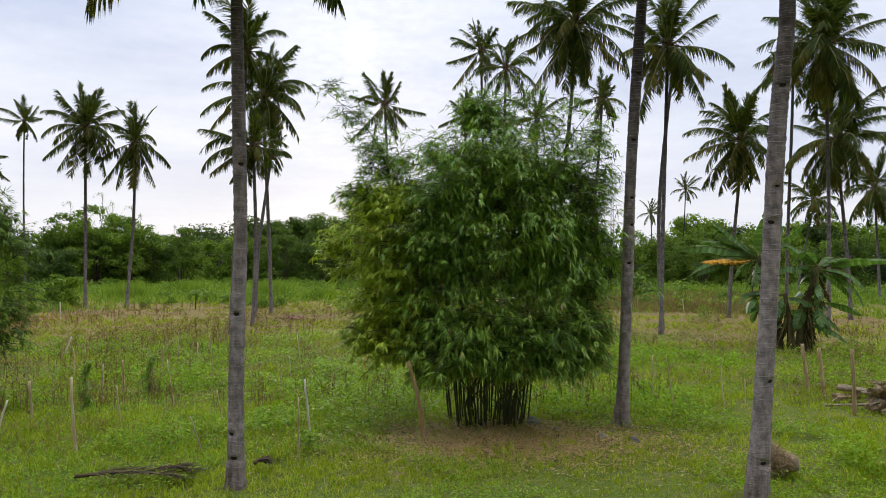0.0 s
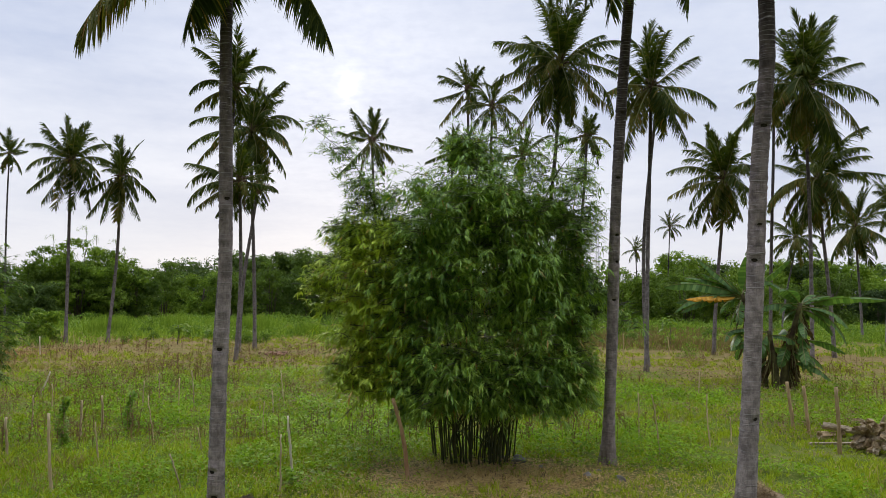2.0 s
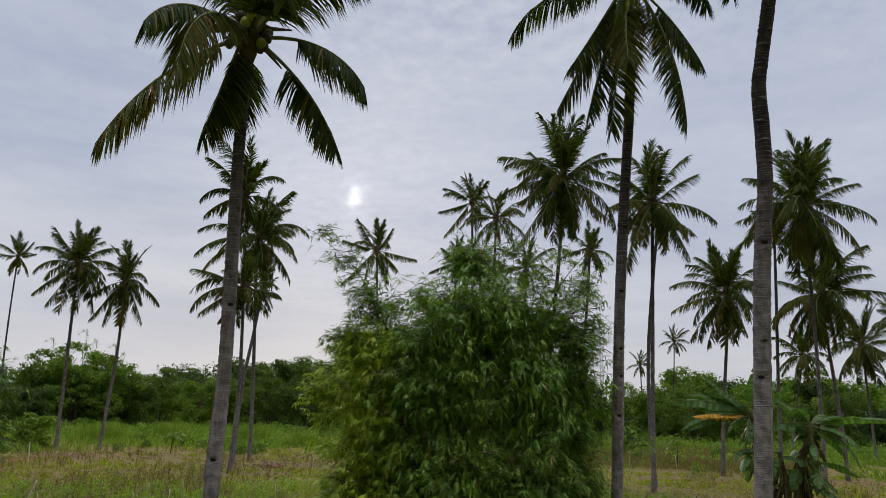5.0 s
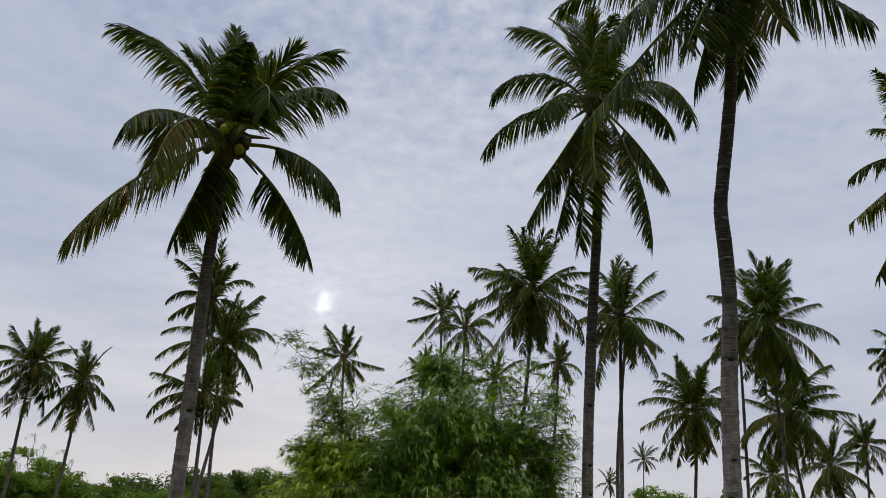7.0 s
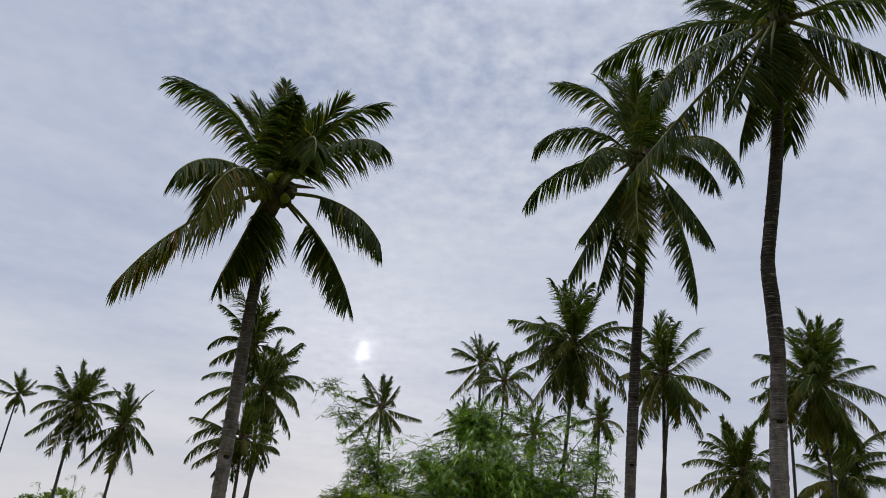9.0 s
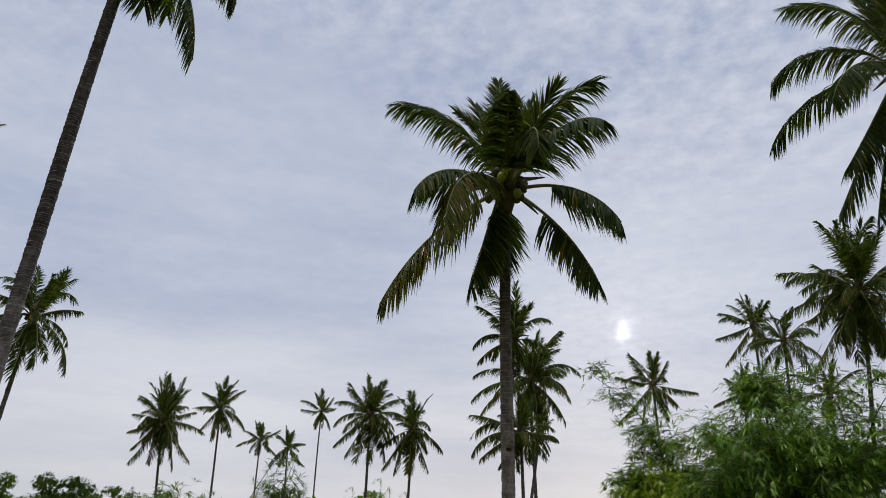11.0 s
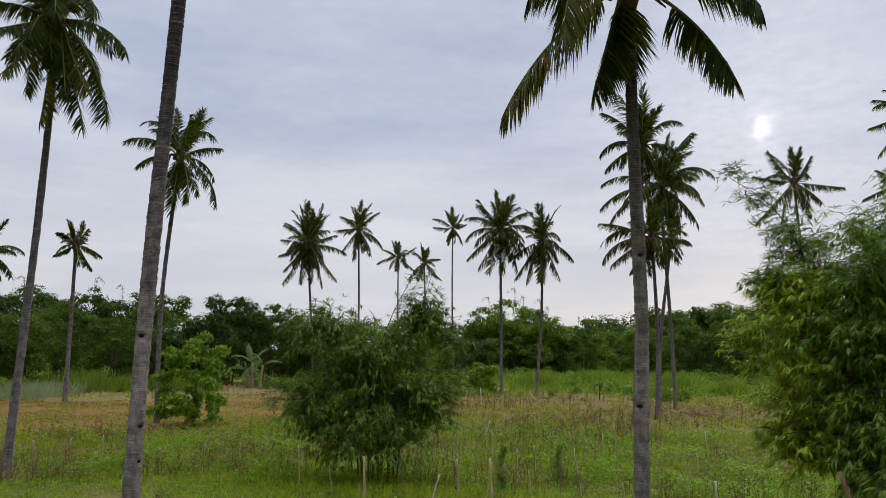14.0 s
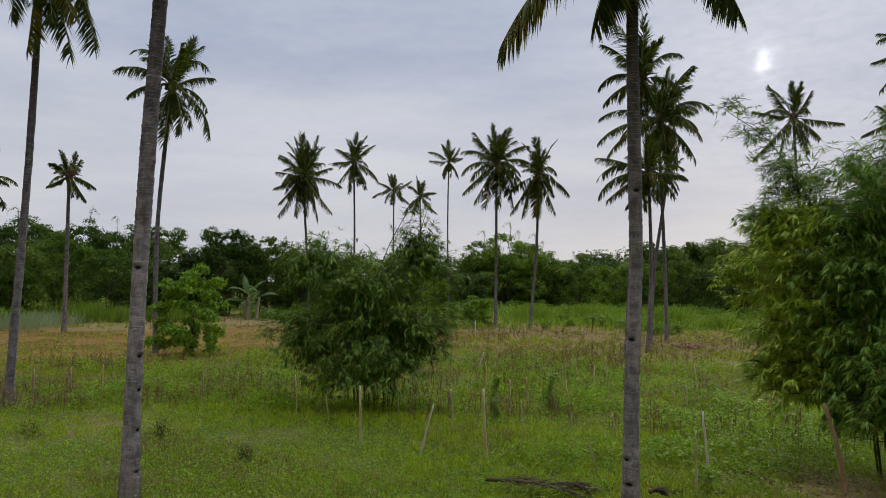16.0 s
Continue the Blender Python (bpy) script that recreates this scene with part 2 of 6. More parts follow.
BAMBOO_LEAF = leafy("bamboo_leaf", (0.03, 0.075, 0.012), (0.145, 0.26, 0.034), (0.44, 0.58, 0.09), 0.19, 0.45, 0.7, (0.40, 0.24, 0.06), 0.014, 0.32)
DARK_BAMBOO_LEAF = leafy("bamboo_leaf_dark", (0.026, 0.06, 0.008), (0.09, 0.17, 0.018), (0.29, 0.38, 0.046), 0.15, 0.5, 0.7, (0.34, 0.22, 0.05), 0.012, 0.15)
LIME_BAMBOO_LEAF = leafy("bamboo_leaf_lime", (0.06, 0.10, 0.011), (0.30, 0.40, 0.034), (0.70, 0.76, 0.10), 0.22, 0.45, 0.7, (0.46, 0.27, 0.05), 0.03, 0.28)
CULM = solid("bamboo_culm", (0.045, 0.055, 0.02), (0.10, 0.10, 0.042), 3.0, 0.6, 30, 0.15, 0.25)
GRASS = leafy("grass_blade", (0.11, 0.15, 0.010), (0.262, 0.32, 0.020), (0.42, 0.48, 0.045), 0.33, 0.6, 2.2, (0.42, 0.33, 0.15), 0.08, 0.08)
DRY_GRASS = leafy("dry_grass", (0.12, 0.09, 0.032), (0.27, 0.215, 0.085), (0.47, 0.39, 0.19), 0.3, 0.8, 2.0, (0.2, 0.24, 0.03), 0.2, 0.05)
WEED = leafy("weed_leaf", (0.07, 0.135, 0.008), (0.17, 0.28, 0.014), (0.31, 0.42, 0.03), 0.35, 0.6, 1.6, gloss=0.08)
LITTER = leafy("leaf_litter", (0.17, 0.105, 0.04), (0.40, 0.27, 0.10), (0.62, 0.47, 0.21), 0.15, 0.8, 1.5, (0.10, 0.07, 0.045), 0.12, 0.05)
BROWN_WEED = leafy("brown_weed", (0.10, 0.065, 0.035), (0.20, 0.135, 0.075), (0.33, 0.25, 0.14), 0.25, 0.8, 1.2, (0.13, 0.19, 0.03), 0.25, 0.05)
BANANA_DEAD = leafy("banana_leaf_dead", (0.04, 0.027, 0.016), (0.085, 0.055, 0.03), (0.16, 0.105, 0.055), 0.15, 0.8, 1.5, gloss=0.05)
ROOT_FIBRE = leafy("root_fibre", (0.14, 0.09, 0.045), (0.27, 0.18, 0.09), (0.44, 0.33, 0.17), 0.05, 0.9, 3.0, gloss=0.05)
STEM = solid("dry_stem", (0.16, 0.085, 0.045), (0.27, 0.155, 0.085), 1.0, 0.95, 20, 0.2)
TREE_LEAF = leafy("tree_leaf", (0.032, 0.056, 0.015), (0.075, 0.122, 0.03), (0.145, 0.20, 0.05), 0.25, 0.6, 0.15, gloss=0.08, vary=0.45)
GROVE_LEAF = leafy("grove_leaf", (0.05, 0.092, 0.014), (0.13, 0.205, 0.03), (0.25, 0.34, 0.055), 0.3, 0.6, 0.2, gloss=0.08, vary=0.4)
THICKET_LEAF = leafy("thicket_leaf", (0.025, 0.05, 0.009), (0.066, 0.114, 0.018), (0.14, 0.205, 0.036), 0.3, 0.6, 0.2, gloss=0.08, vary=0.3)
SHRUB_LEAF = leafy("shrub_leaf", (0.04, 0.085, 0.012), (0.11, 0.19, 0.024), (0.28, 0.37, 0.06), 0.35, 0.5, 0.4, gloss=0.12, vary=0.3)
FIELD_LEAF = leafy("field_tree_leaf", (0.045, 0.095, 0.010), (0.13, 0.225, 0.018), (0.30, 0.42, 0.045), 0.36, 0.5, 0.5, gloss=0.15)
TREE_BARK = solid("tree_bark", (0.09, 0.07, 0.055), (0.16, 0.13, 0.10), 3.0, 0.95, 30, 0.6, 0.2)
BANANA = leafy("banana_leaf", (0.03, 0.07, 0.018), (0.07, 0.135, 0.034), (0.15, 0.24, 0.06), 0.34, 0.45, 0.7, gloss=0.22)
PALE_BANANA = leafy("pale_banana_leaf", (0.05, 0.10, 0.03), (0.10, 0.165, 0.055), (0.18, 0.25, 0.10), 0.35, 0.5, 0.7, gloss=0.15)
PALE_STEM = solid("pale_banana_stem", (0.34, 0.26, 0.15), (0.50, 0.41, 0.27), 3.0, 0.7, 30, 0.3)
BANANA_DRY = leafy("banana_leaf_dry", (0.34, 0.15, 0.015), (0.60, 0.31, 0.03), (0.72, 0.46, 0.09), 0.35, 0.7, 1.5)
BANANA_STEM = solid("banana_stem", (0.07, 0.06, 0.03), (0.15, 0.13, 0.05), 3.0, 0.7, 30, 0.3, third=(0.06, 0.04, 0.025))
STAKE = solid("brown_stake", (0.34, 0.19, 0.09), (0.52, 0.33, 0.18), 3.0, 0.9, 40, 0.5, 0.0, (3, 3, 0.6))
POST = solid("weathered_post", (0.40, 0.285, 0.155), (0.64, 0.50, 0.31), 3.0, 0.9, 40, 0.5, 0.2, (3, 3, 0.6))
STOUT = solid("tan_post_wood", (0.36, 0.235, 0.115), (0.62, 0.45, 0.25), 3.0, 0.9, 40, 0.6, 0.12, (6, 6, 0.7))
PALE_POST = solid("bleached_bamboo", (0.55, 0.45, 0.32), (0.72, 0.63, 0.48), 3.0, 0.7, 40, 0.3, 0.15, (3, 3, 0.6))
CAVITY = solid("notch_shade_wood", (0.02, 0.016, 0.013), (0.05, 0.04, 0.03), 8.0, 1.0, 50, 0.3)
STONE = solid("field_stone", (0.16, 0.145, 0.12), (0.27, 0.25, 0.21), 4.0, 0.9, 40, 0.5, 0.2)
RUBBLE = solid("brick_rubble", (0.30, 0.16, 0.10), (0.42, 0.26, 0.19), 4.0, 0.9, 40, 0.5, 0.25)
LOG = solid("old_log", (0.22, 0.14, 0.07), (0.50, 0.37, 0.21), 2.5, 0.95, 30, 0.9, 0.12, (1, 4, 4), third=(0.56, 0.47, 0.34))
SPLINTER = solid("bleached_split_wood", (0.29, 0.21, 0.13), (0.52, 0.42, 0.28), 3.0, 0.9, 30, 0.8, 0.12, (1, 5, 5))
CUT = solid("cut_wood", (0.36, 0.29, 0.21), (0.46, 0.39, 0.30), 4.0, 0.85, 40, 0.3)

# ---- mesh helpers ----
RNG = np.random.default_rng(11)


def unit(v):
    return v / np.maximum(np.linalg.norm(v, axis=-1, keepdims=True), 1e-9)


def raw_mesh(name, verts, loops, sizes, material, smooth=False):
    """A mesh from flat arrays, quick for many thousand leaves."""
    me = bpy.data.meshes.new(name)
    verts, loops, sizes = np.asarray(verts, np.float32), np.asarray(loops, np.int32), np.asarray(sizes, np.int32)
    me.vertices.add(len(verts)), me.loops.add(len(loops)), me.polygons.add(len(sizes))
    me.vertices.foreach_set("co", verts.ravel())
    me.loops.foreach_set("vertex_index", loops)
    me.polygons.foreach_set("loop_start", np.concatenate([[0], np.cumsum(sizes)[:-1]]).astype(np.int32))
    me.update(calc_edges=True)
    me.validate()
    me.materials.append(material)
    if smooth:
        me.shade_smooth()
    return me


def leaf_mesh(name, q, material):
    """q: n x 4 x 3, each leaf as base, side, tip, side."""
    n = len(q)
    return raw_mesh(name, q.reshape(-1, 3), np.arange(4 * n), np.full(n, 4), material)


def leaves(base, way, length, width, up=None, fold=0.15):
    """Pointed leaves as folded kites."""
    way = unit(way)
    up = np.array([0, 0, 1.0]) if up is None else up
    side = np.cross(way, up)
    side = unit(np.where(np.linalg.norm(side, axis=1, keepdims=True) < 1e-3, [[1.0, 0, 0]], side))
    nor = np.cross(side, way)
    length, width = np.broadcast_to(length, len(base))[:, None], np.broadcast_to(width, len(base))[:, None]
    mid = base + way * length * 0.42
    return np.stack([base, mid + side * width / 2 + nor * width * fold, base + way * length, mid - side * width / 2 + nor * width * fold], 1)


def tube(path, radii, sides=8, cap=True):
    """Vertices and faces of a tapered tube along a path."""
    path, radii = np.asarray(path, float), np.broadcast_to(np.asarray(radii, float), len(path))
    t = unit(np.gradient(path, axis=0))
    ref = np.array([0, 1.0, 0]) if abs(t[0][1]) < 0.9 else np.array([1.0, 0, 0])
    a = unit(np.cross(t, ref))
    b = np.cross(t, a)
    ang = np.arange(sides) / sides * 2 * np.pi
    v = path[:, None] + radii[:, None, None] * (np.cos(ang)[None, :, None] * a[:, None] + np.sin(ang)[None, :, None] * b[:, None])
    n, f = len(path), []
    for i in range(n - 1):
        for j in range(sides):
            k = (j + 1) % sides
            f.append((i * sides + j, i * sides + k, (i + 1) * sides + k, (i + 1) * sides + j))
    if cap:
        f.append(tuple(range(sides))[::-1])
        f.append(tuple((n - 1) * sides + j for j in range(sides)))
    return v.reshape(-1, 3), f


def join(parts):
    """Several (verts, faces) as one."""
    vs, fs, k = [], [], 0
    for v, f in parts:
        vs.append(np.asarray(v))
        fs += [tuple(i + k for i in g) for g in f]
        k += len(v)
    return np.concatenate(vs), fs


def poly_mesh(name, vf, material, smooth=True):
    me = bpy.data.meshes.new(name)
    me.from_pydata([tuple(p) for p in vf[0]], [], vf[1])
    me.materials.append(material)
    if smooth:
        me.shade_smooth()
    return me


def put(name, me, parent=None, m=None, label=""):
    """Links a mesh as one object, under a thing where a parent is given."""
    ob = new(name, me)
    if parent:
        ob.parent = parent
    if m is not None:
        ob.matrix_basis = m
    if label:
        ob["label"] = label
    return ob


def thing(name, at, label, category, group="", kind=""):
    ob = new(name)
    ob.location = at
    ob.empty_display_size = 0.2
    return tagged(ob, label, category, group, kind)


def spline(points, n):
    """A smooth path through a few points (Catmull-Rom)."""
    p = np.asarray(points, float)
    p = np.concatenate([[2 * p[0] - p[1]], p, [2 * p[-1] - p[-2]]])
    out = []
    for s in np.linspace(0, len(p) - 3 - 1e-6, n):
        i = int(s)
        u = s - i
        a, b, c, d = p[i:i + 4]
        out.append(0.5 * (2 * b + (c - a) * u + (2 * a - 5 * b + 4 * c - d) * u * u + (3 * b - a - 3 * c + d) * u ** 3))
    return np.array(out)


def blob(radius, squash=(1, 1, 1), rough=0.15, seed=0, level=2):
    """A rounded lump with an uneven skin, as (verts, faces)."""
    bm = bmesh.new()
    bmesh.ops.create_icosphere(bm, subdivisions=level, radius=1.0)
    v = np.array([p.co for p in bm.verts])
    f = [tuple(q.index for q in g.verts) for g in bm.faces]
    bm.free()
    r = np.random.default_rng(seed)
    for _ in range(5):
        w = r.normal(size=3) * 2.2
        v = v * (1 + rough * 0.5 * np.sin(v @ w + r.uniform(0, 6))[:, None])
    return v * np.array(squash) * radius, f


# ---- ground ----
def field():
    rings, spokes = [0.0], 96
    r = 3.0
    while r < 4000:
        rings.append(r)
        r *= 1.09
    v, f = [(0, 0, 0)], []
    for r in rings[1:]:
        for k in range(spokes):
            a = 2 * math.pi * k / spokes
            x, y = r * math.cos(a), r * math.sin(a)
            z = 0.05 * noise.noise((x * 0.2, y * 0.2, 0)) + (0.12 * noise.noise((x * 0.05, y * 0.05, 3)) if r < 400 else 0)
            v.append((x, y, z - 0.05))
    for k in range(spokes):
        f.append((0, 1 + k, 1 + (k + 1) % spokes))
    for i in range(len(rings) - 2):
        for k in range(spokes):
            a, b = 1 + i * spokes + k, 1 + i * spokes + (k + 1) % spokes
            f.append((a, a + spokes, b + spokes, b))
    ob = put("ground", poly_mesh("ground", (np.array(v), f), TURF))
    tagged(ob, "flat grassy field with green turf, dry belts and tilled red earth", "ground", kind="structure")


field()

# ---- palms ----
def rachis_curve(e0, e1, length, n=16):
    """A stalk that leaves at the slope e0 and ends at e1."""
    s = (np.arange(n) + 0.5) / n
    e = np.radians(e0 + (e1 - e0) * s ** 1.3)
    step = np.stack([np.cos(e), np.zeros(n), np.sin(e)], 1) * length / n
    return np.concatenate([[[0, 0, 0]], np.cumsum(step, 0)])


def frond_meshes(e0, e1, length, seed, pairs=70, blade=0.85, hang=0.55, width=0.05, leaf=None, bare=0.15, fine=False, twist=0.0, spread=62):
    """The rachis and the leaflets of one frond, which grows along +x. Leaflets stick together in bunches, some are lost."""
    r = np.random.default_rng(seed)
    path = rachis_curve(e0, e1, length)
    path[:, 1] += np.linspace(0, 1, len(path)) ** 2 * length * r.uniform(-0.07, 0.07)
    vf = tube(path, np.linspace(0.055, 0.007, len(path)) * (0.6 + length * 0.1), 5)
    stalk = poly_mesh("rachis", vf, RACHIS)
    rows = []
    for sign in (1.0, -1.0):
        bunch = np.cumsum(r.random(pairs) < 0.3)
        kick = r.normal(0, 0.6 if fine else 1.0, (bunch[-1] + 1, 3))
        lost = r.random(bunch[-1] + 1) < 0.07
        s = np.linspace(bare, 0.985, pairs) + r.normal(0, 0.003, pairs)
        keep = ~lost[bunch] & (r.random(pairs) > 0.04)
        rows.append((s[keep], np.full(keep.sum(), sign), kick[bunch][keep]))
    s, sign, kick = (np.concatenate(c) for c in zip(*rows))
    s = np.clip(s, 0.05, 0.999)
    n = len(s)
    x = s * (len(path) - 1)
    i = np.minimum(x.astype(int), len(path) - 2)
    base = path[i] + (path[i + 1] - path[i]) * (x - i)[:, None]
    tan = unit(path[i + 1] - path[i])
    flat = np.cross(tan, [0, 1.0, 0]) * -1
    t = np.radians(twist) * (0.3 + 0.7 * s[:, None])
    side = (np.array([0, 1.0, 0]) * np.cos(t) + flat * np.sin(t)) * sign[:, None]
    lift = flat * np.cos(t) - np.array([0, 1.0, 0]) * np.sin(t)
    down = np.array([0, 0, -1.0])
    phi = np.radians(spread - 14 * (hang < 0.5) - 34 * s ** 1.6) + kick[:, 0] * 0.10 + r.normal(0, 0.05, n)
    vee = (-0.15 if hang < 0.5 else 0.4 if hang < 0.7 else 0.62) + kick[:, 1] * 0.12 + r.normal(0, 0.06, n)
    d1 = unit(tan * np.cos(phi)[:, None] + (side * np.cos(vee)[:, None] + lift * np.sin(vee)[:, None]) * np.sin(phi)[:, None])
    size = blade * np.interp(s, [0.1, 0.3, 0.6, 0.85, 1.0], [0.62, 1.0, 0.95, 0.72, 0.42]) * r.uniform(0.78, 1.12, n) * np.where(r.random(n) < 0.08, 0.55, 1.0)
    g = (min(hang, 0.62) * (1 + 0.22 * kick[:, 2]) * r.uniform(0.8, 1.15, n))[:, None] * (0.45 + 0.55 * np.abs(tan[:, :1]))
    d2 = unit(d1 * (1 - 0.4 * g) + down * 0.62 * g)
    d3 = unit(d2 * (1 - 0.4 * g) + down * 0.7 * g)
    turn = r.normal(0, 0.45, n)[:, None]

    def across(d):
        w = unit(tan - d * np.sum(tan * d, 1, keepdims=True))
        return (w * np.cos(turn) + np.cross(d, w) * np.sin(turn)) * (width * r.uniform(0.8, 1.2, n))[:, None]

    L = size[:, None]
    p1 = base + d1 * L * 0.38
    if fine:
        p2 = p1 + d2 * L * 0.34
        tip = p2 + d3 * L * 0.3
        w1, w2 = across(d1), across(d2)
        v = np.stack([base - w1 * 0.3, base + w1 * 0.3, p1 + w1 * 0.5, p1 - w1 * 0.5, p2 + w2 * 0.36, p2 - w2 * 0.36, tip], 1)
        k = np.arange(n)[:, None] * 7
        loops = np.concatenate([k + [0, 1, 2, 3], k + [3, 2, 4, 5], k + [5, 4, 6]], 1).ravel()
        sizes = np.tile([4, 4, 3], n)
    else:
        tip = p1 + unit(d2 + d3) * L * 0.62
        w1 = across(d1)
        v = np.stack([base - w1 * 0.3, base + w1 * 0.3, p1 + w1 * 0.5, p1 - w1 * 0.5, tip], 1)
        k = np.arange(n)[:, None] * 5
        loops = np.concatenate([k + [0, 1, 2, 3], k + [3, 2, 4]], 1).ravel()
        sizes = np.tile([4, 3], n)
    return stalk, raw_mesh("frond_blade", v.reshape(-1, 3), loops, sizes, leaf or FROND)


def hang_of(e0, e1):
    """Young upright fronds are stiff, spreading and old ones hang."""
    return 0.32 if e0 > 60 and e1 > 35 else 0.6 if e0 > 60 else 0.92


def trunk_mesh(path, r0, r1, step=0.07, sides=14, flare=0.75, seed=0, rib=0.03, bites=()):
    """A palm trunk with ring scars and a swollen foot."""
    seg = np.linalg.norm(np.diff(path, axis=0), axis=1).sum()
    p = spline(path, max(12, int(seg / step)))
    u = np.linspace(0, 1, len(p))
    r = np.random.default_rng(seed)
    rad = r0 + (r1 - r0) * u
    rad = rad * (1 + flare * np.exp(-u * seg / 0.45) + 0.08 * np.exp(-u * seg / 1.6))
    ring = 1 + rib * np.where(r.random(len(p)) > 0.6, r.uniform(0.3, 1.0, len(p)), -0.3)
    wob = 1 + 0.03 * np.sin(u * seg * 1.3 + r.uniform(0, 6)) + r.normal(0, 0.012, len(p))
    v, f = tube(p, rad * ring * wob, sides)
    v[:, :2] += r.normal(0, 0.004, (len(v), 2))
    # footholds cut into the wood: flat below, a sharp edge above
    c = np.repeat(p, sides, 0)
    for z, az in bites:
        off = v - c
        turn = (np.arctan2(off[:, 1], off[:, 0]) - radians(az) + np.pi) % (2 * np.pi) - np.pi
        dz = c[:, 2] - z
        deep = np.exp(-(turn / 0.55) ** 4) * np.clip((dz + 0.11) / 0.10, 0, 1) * (dz < 0.025)
        v[:, :2] -= off[:, :2] * (0.42 * deep)[:, None]
    return v, f


def husk(seed, scale=1.0):
    """Fibrous leaf bases and dry sheaths in the heart of the crown."""
    r = np.random.default_rng(seed)
    out = [tube([(0, 0, -0.5), (0, 0, -0.1), (0, 0, 0.35), (0, 0, 0.7)], [0.13, 0.24, 0.2, 0.05], 9)]
    for k in range(12):
        a, e = k * 2.4, r.uniform(-0.2, 1.2)
        d = np.array([math.cos(a) * math.cos(e), math.sin(a) * math.cos(e), math.sin(e)])
        out.append(tube([d * 0.05, d * 0.4 + [0, 0, 0.05], d * r.uniform(0.6, 1.0) + [0, 0, r.uniform(-0.3, 0)]], [0.09, 0.06, 0.015], 5))
    v, f = join(out)
    return v * scale, f


def nut_mesh(material, seed):
    v, f = blob(0.11, (0.9, 0.9, 1.12), 0.05, seed, 2)
    return poly_mesh("coconut", (v, f), material)


NUTS = [nut_mesh(NUT, 3), nut_mesh(NUT_DARK, 4)]
HUSKS = [poly_mesh("crown_base", husk(k), HUSK) for k in range(3)]


def nuts(palm, heart, n, seed, green, facing=-90.0):
    r = np.random.default_rng(seed)
    for k in range(n):
        a, d = radians(facing) + r.uniform(-1.5, 1.5), r.uniform(0.26, 0.42)
        put("coconut", NUTS[0 if r.random() < green else 1], palm,
            pose(heart[0] + math.cos(a) * d, heart[1] + math.sin(a) * d, heart[2] + r.uniform(-0.35, 0.35), r.uniform(-20, 20), r.uniform(-20, 20), r.uniform(0, 90)))


def add_frond(palm, meshes, heart, az, roll=0, scale=1.0, label=""):
    at = Vector(heart) + Vector((math.cos(radians(az)), math.sin(radians(az)), 0)) * 0.12
    ob = put("frond", meshes[0], palm, pose(*at, roll, 0, az) @ Matrix.Diagonal((scale, scale, scale, 1)), label)
    put("frond_blade", meshes[1], ob)["kind"] = "stuff"


def near_palm(path, r0, r1, fronds, seed, label, notches=(), n_nuts=0, green=0.5, blade=0.95, inner=0, flare=0.55, old=(), bare=()):
    """A palm close by, each frond with its own bearing, rise, droop and length."""
    base = Vector(path[0])
    palm = thing("coconut_palm", base, label, "palm tree", "coconut palms")
    local = np.array(path) - np.array(path[0])
    local[0, 2] -= 0.12
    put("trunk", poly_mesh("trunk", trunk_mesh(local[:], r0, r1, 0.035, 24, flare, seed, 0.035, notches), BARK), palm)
    heart = local[-1]
    put("crown_base", HUSKS[seed % 3], palm, pose(*heart))
    for k, (az, e0, e1, length) in enumerate(fronds):
        leaf = OLD_FROND if k in old else FROND
        add_frond(palm, frond_meshes(e0, e1, length, seed * 50 + k, 165, blade * (0.85 if e0 > 65 and e1 > 35 else 1.08), hang_of(e0, e1), 0.036, leaf, 0.34 if k in bare else 0.17, True, RNG.choice((-1, 1)) * RNG.uniform(3, 24), 64), heart, az)
    facing = math.degrees(math.atan2(path[0][1], path[0][0]))
    for k in range(inner):
        e0 = (86, 76, 66, 80)[k % 4]
        add_frond(palm, frond_meshes(e0, e0 - 26, 2.6, seed * 90 + k, 90, 0.75, 0.34, 0.036, fine=True), heart, facing + 180 * (k % 2) + RNG.uniform(-60, 60), RNG.uniform(-14, 14))
    nuts(palm, heart, n_nuts, seed, green, facing + 180)
    p = spline(local, 200)
    for z, az in notches:
        i = int(np.argmin(abs(p[:, 2] - z)))
        rad = (r0 + (r1 - r0) * i / 200) * (1 + 0.08 * math.exp(-z / 1.6) + flare * math.exp(-z / 0.45))
        put("notch", NOTCH, palm, pose(p[i][0] + math.cos(radians(az)) * rad * 0.8, p[i][1] + math.sin(radians(az)) * rad * 0.8, z, 0, 0, az + 90))
    return palm


def notch_mesh():
    """A foothold cut: a dark hollow under an overhanging lip."""
    v = [(-.055, .02, -.03), (.0, .0, -.045), (.06, .02, -.03), (.045, 0, .015), (-.005, -.012, .022), (-.05, 0, .012), (.005, .05, .0)]
    f = [(0, 1, 4, 5), (1, 2, 3, 4), (0, 5, 6), (5, 4, 6), (4, 3, 6), (3, 2, 6), (2, 1, 6), (1, 0, 6)]
    return poly_mesh("notch", (np.array(v), f), CAVITY, False)


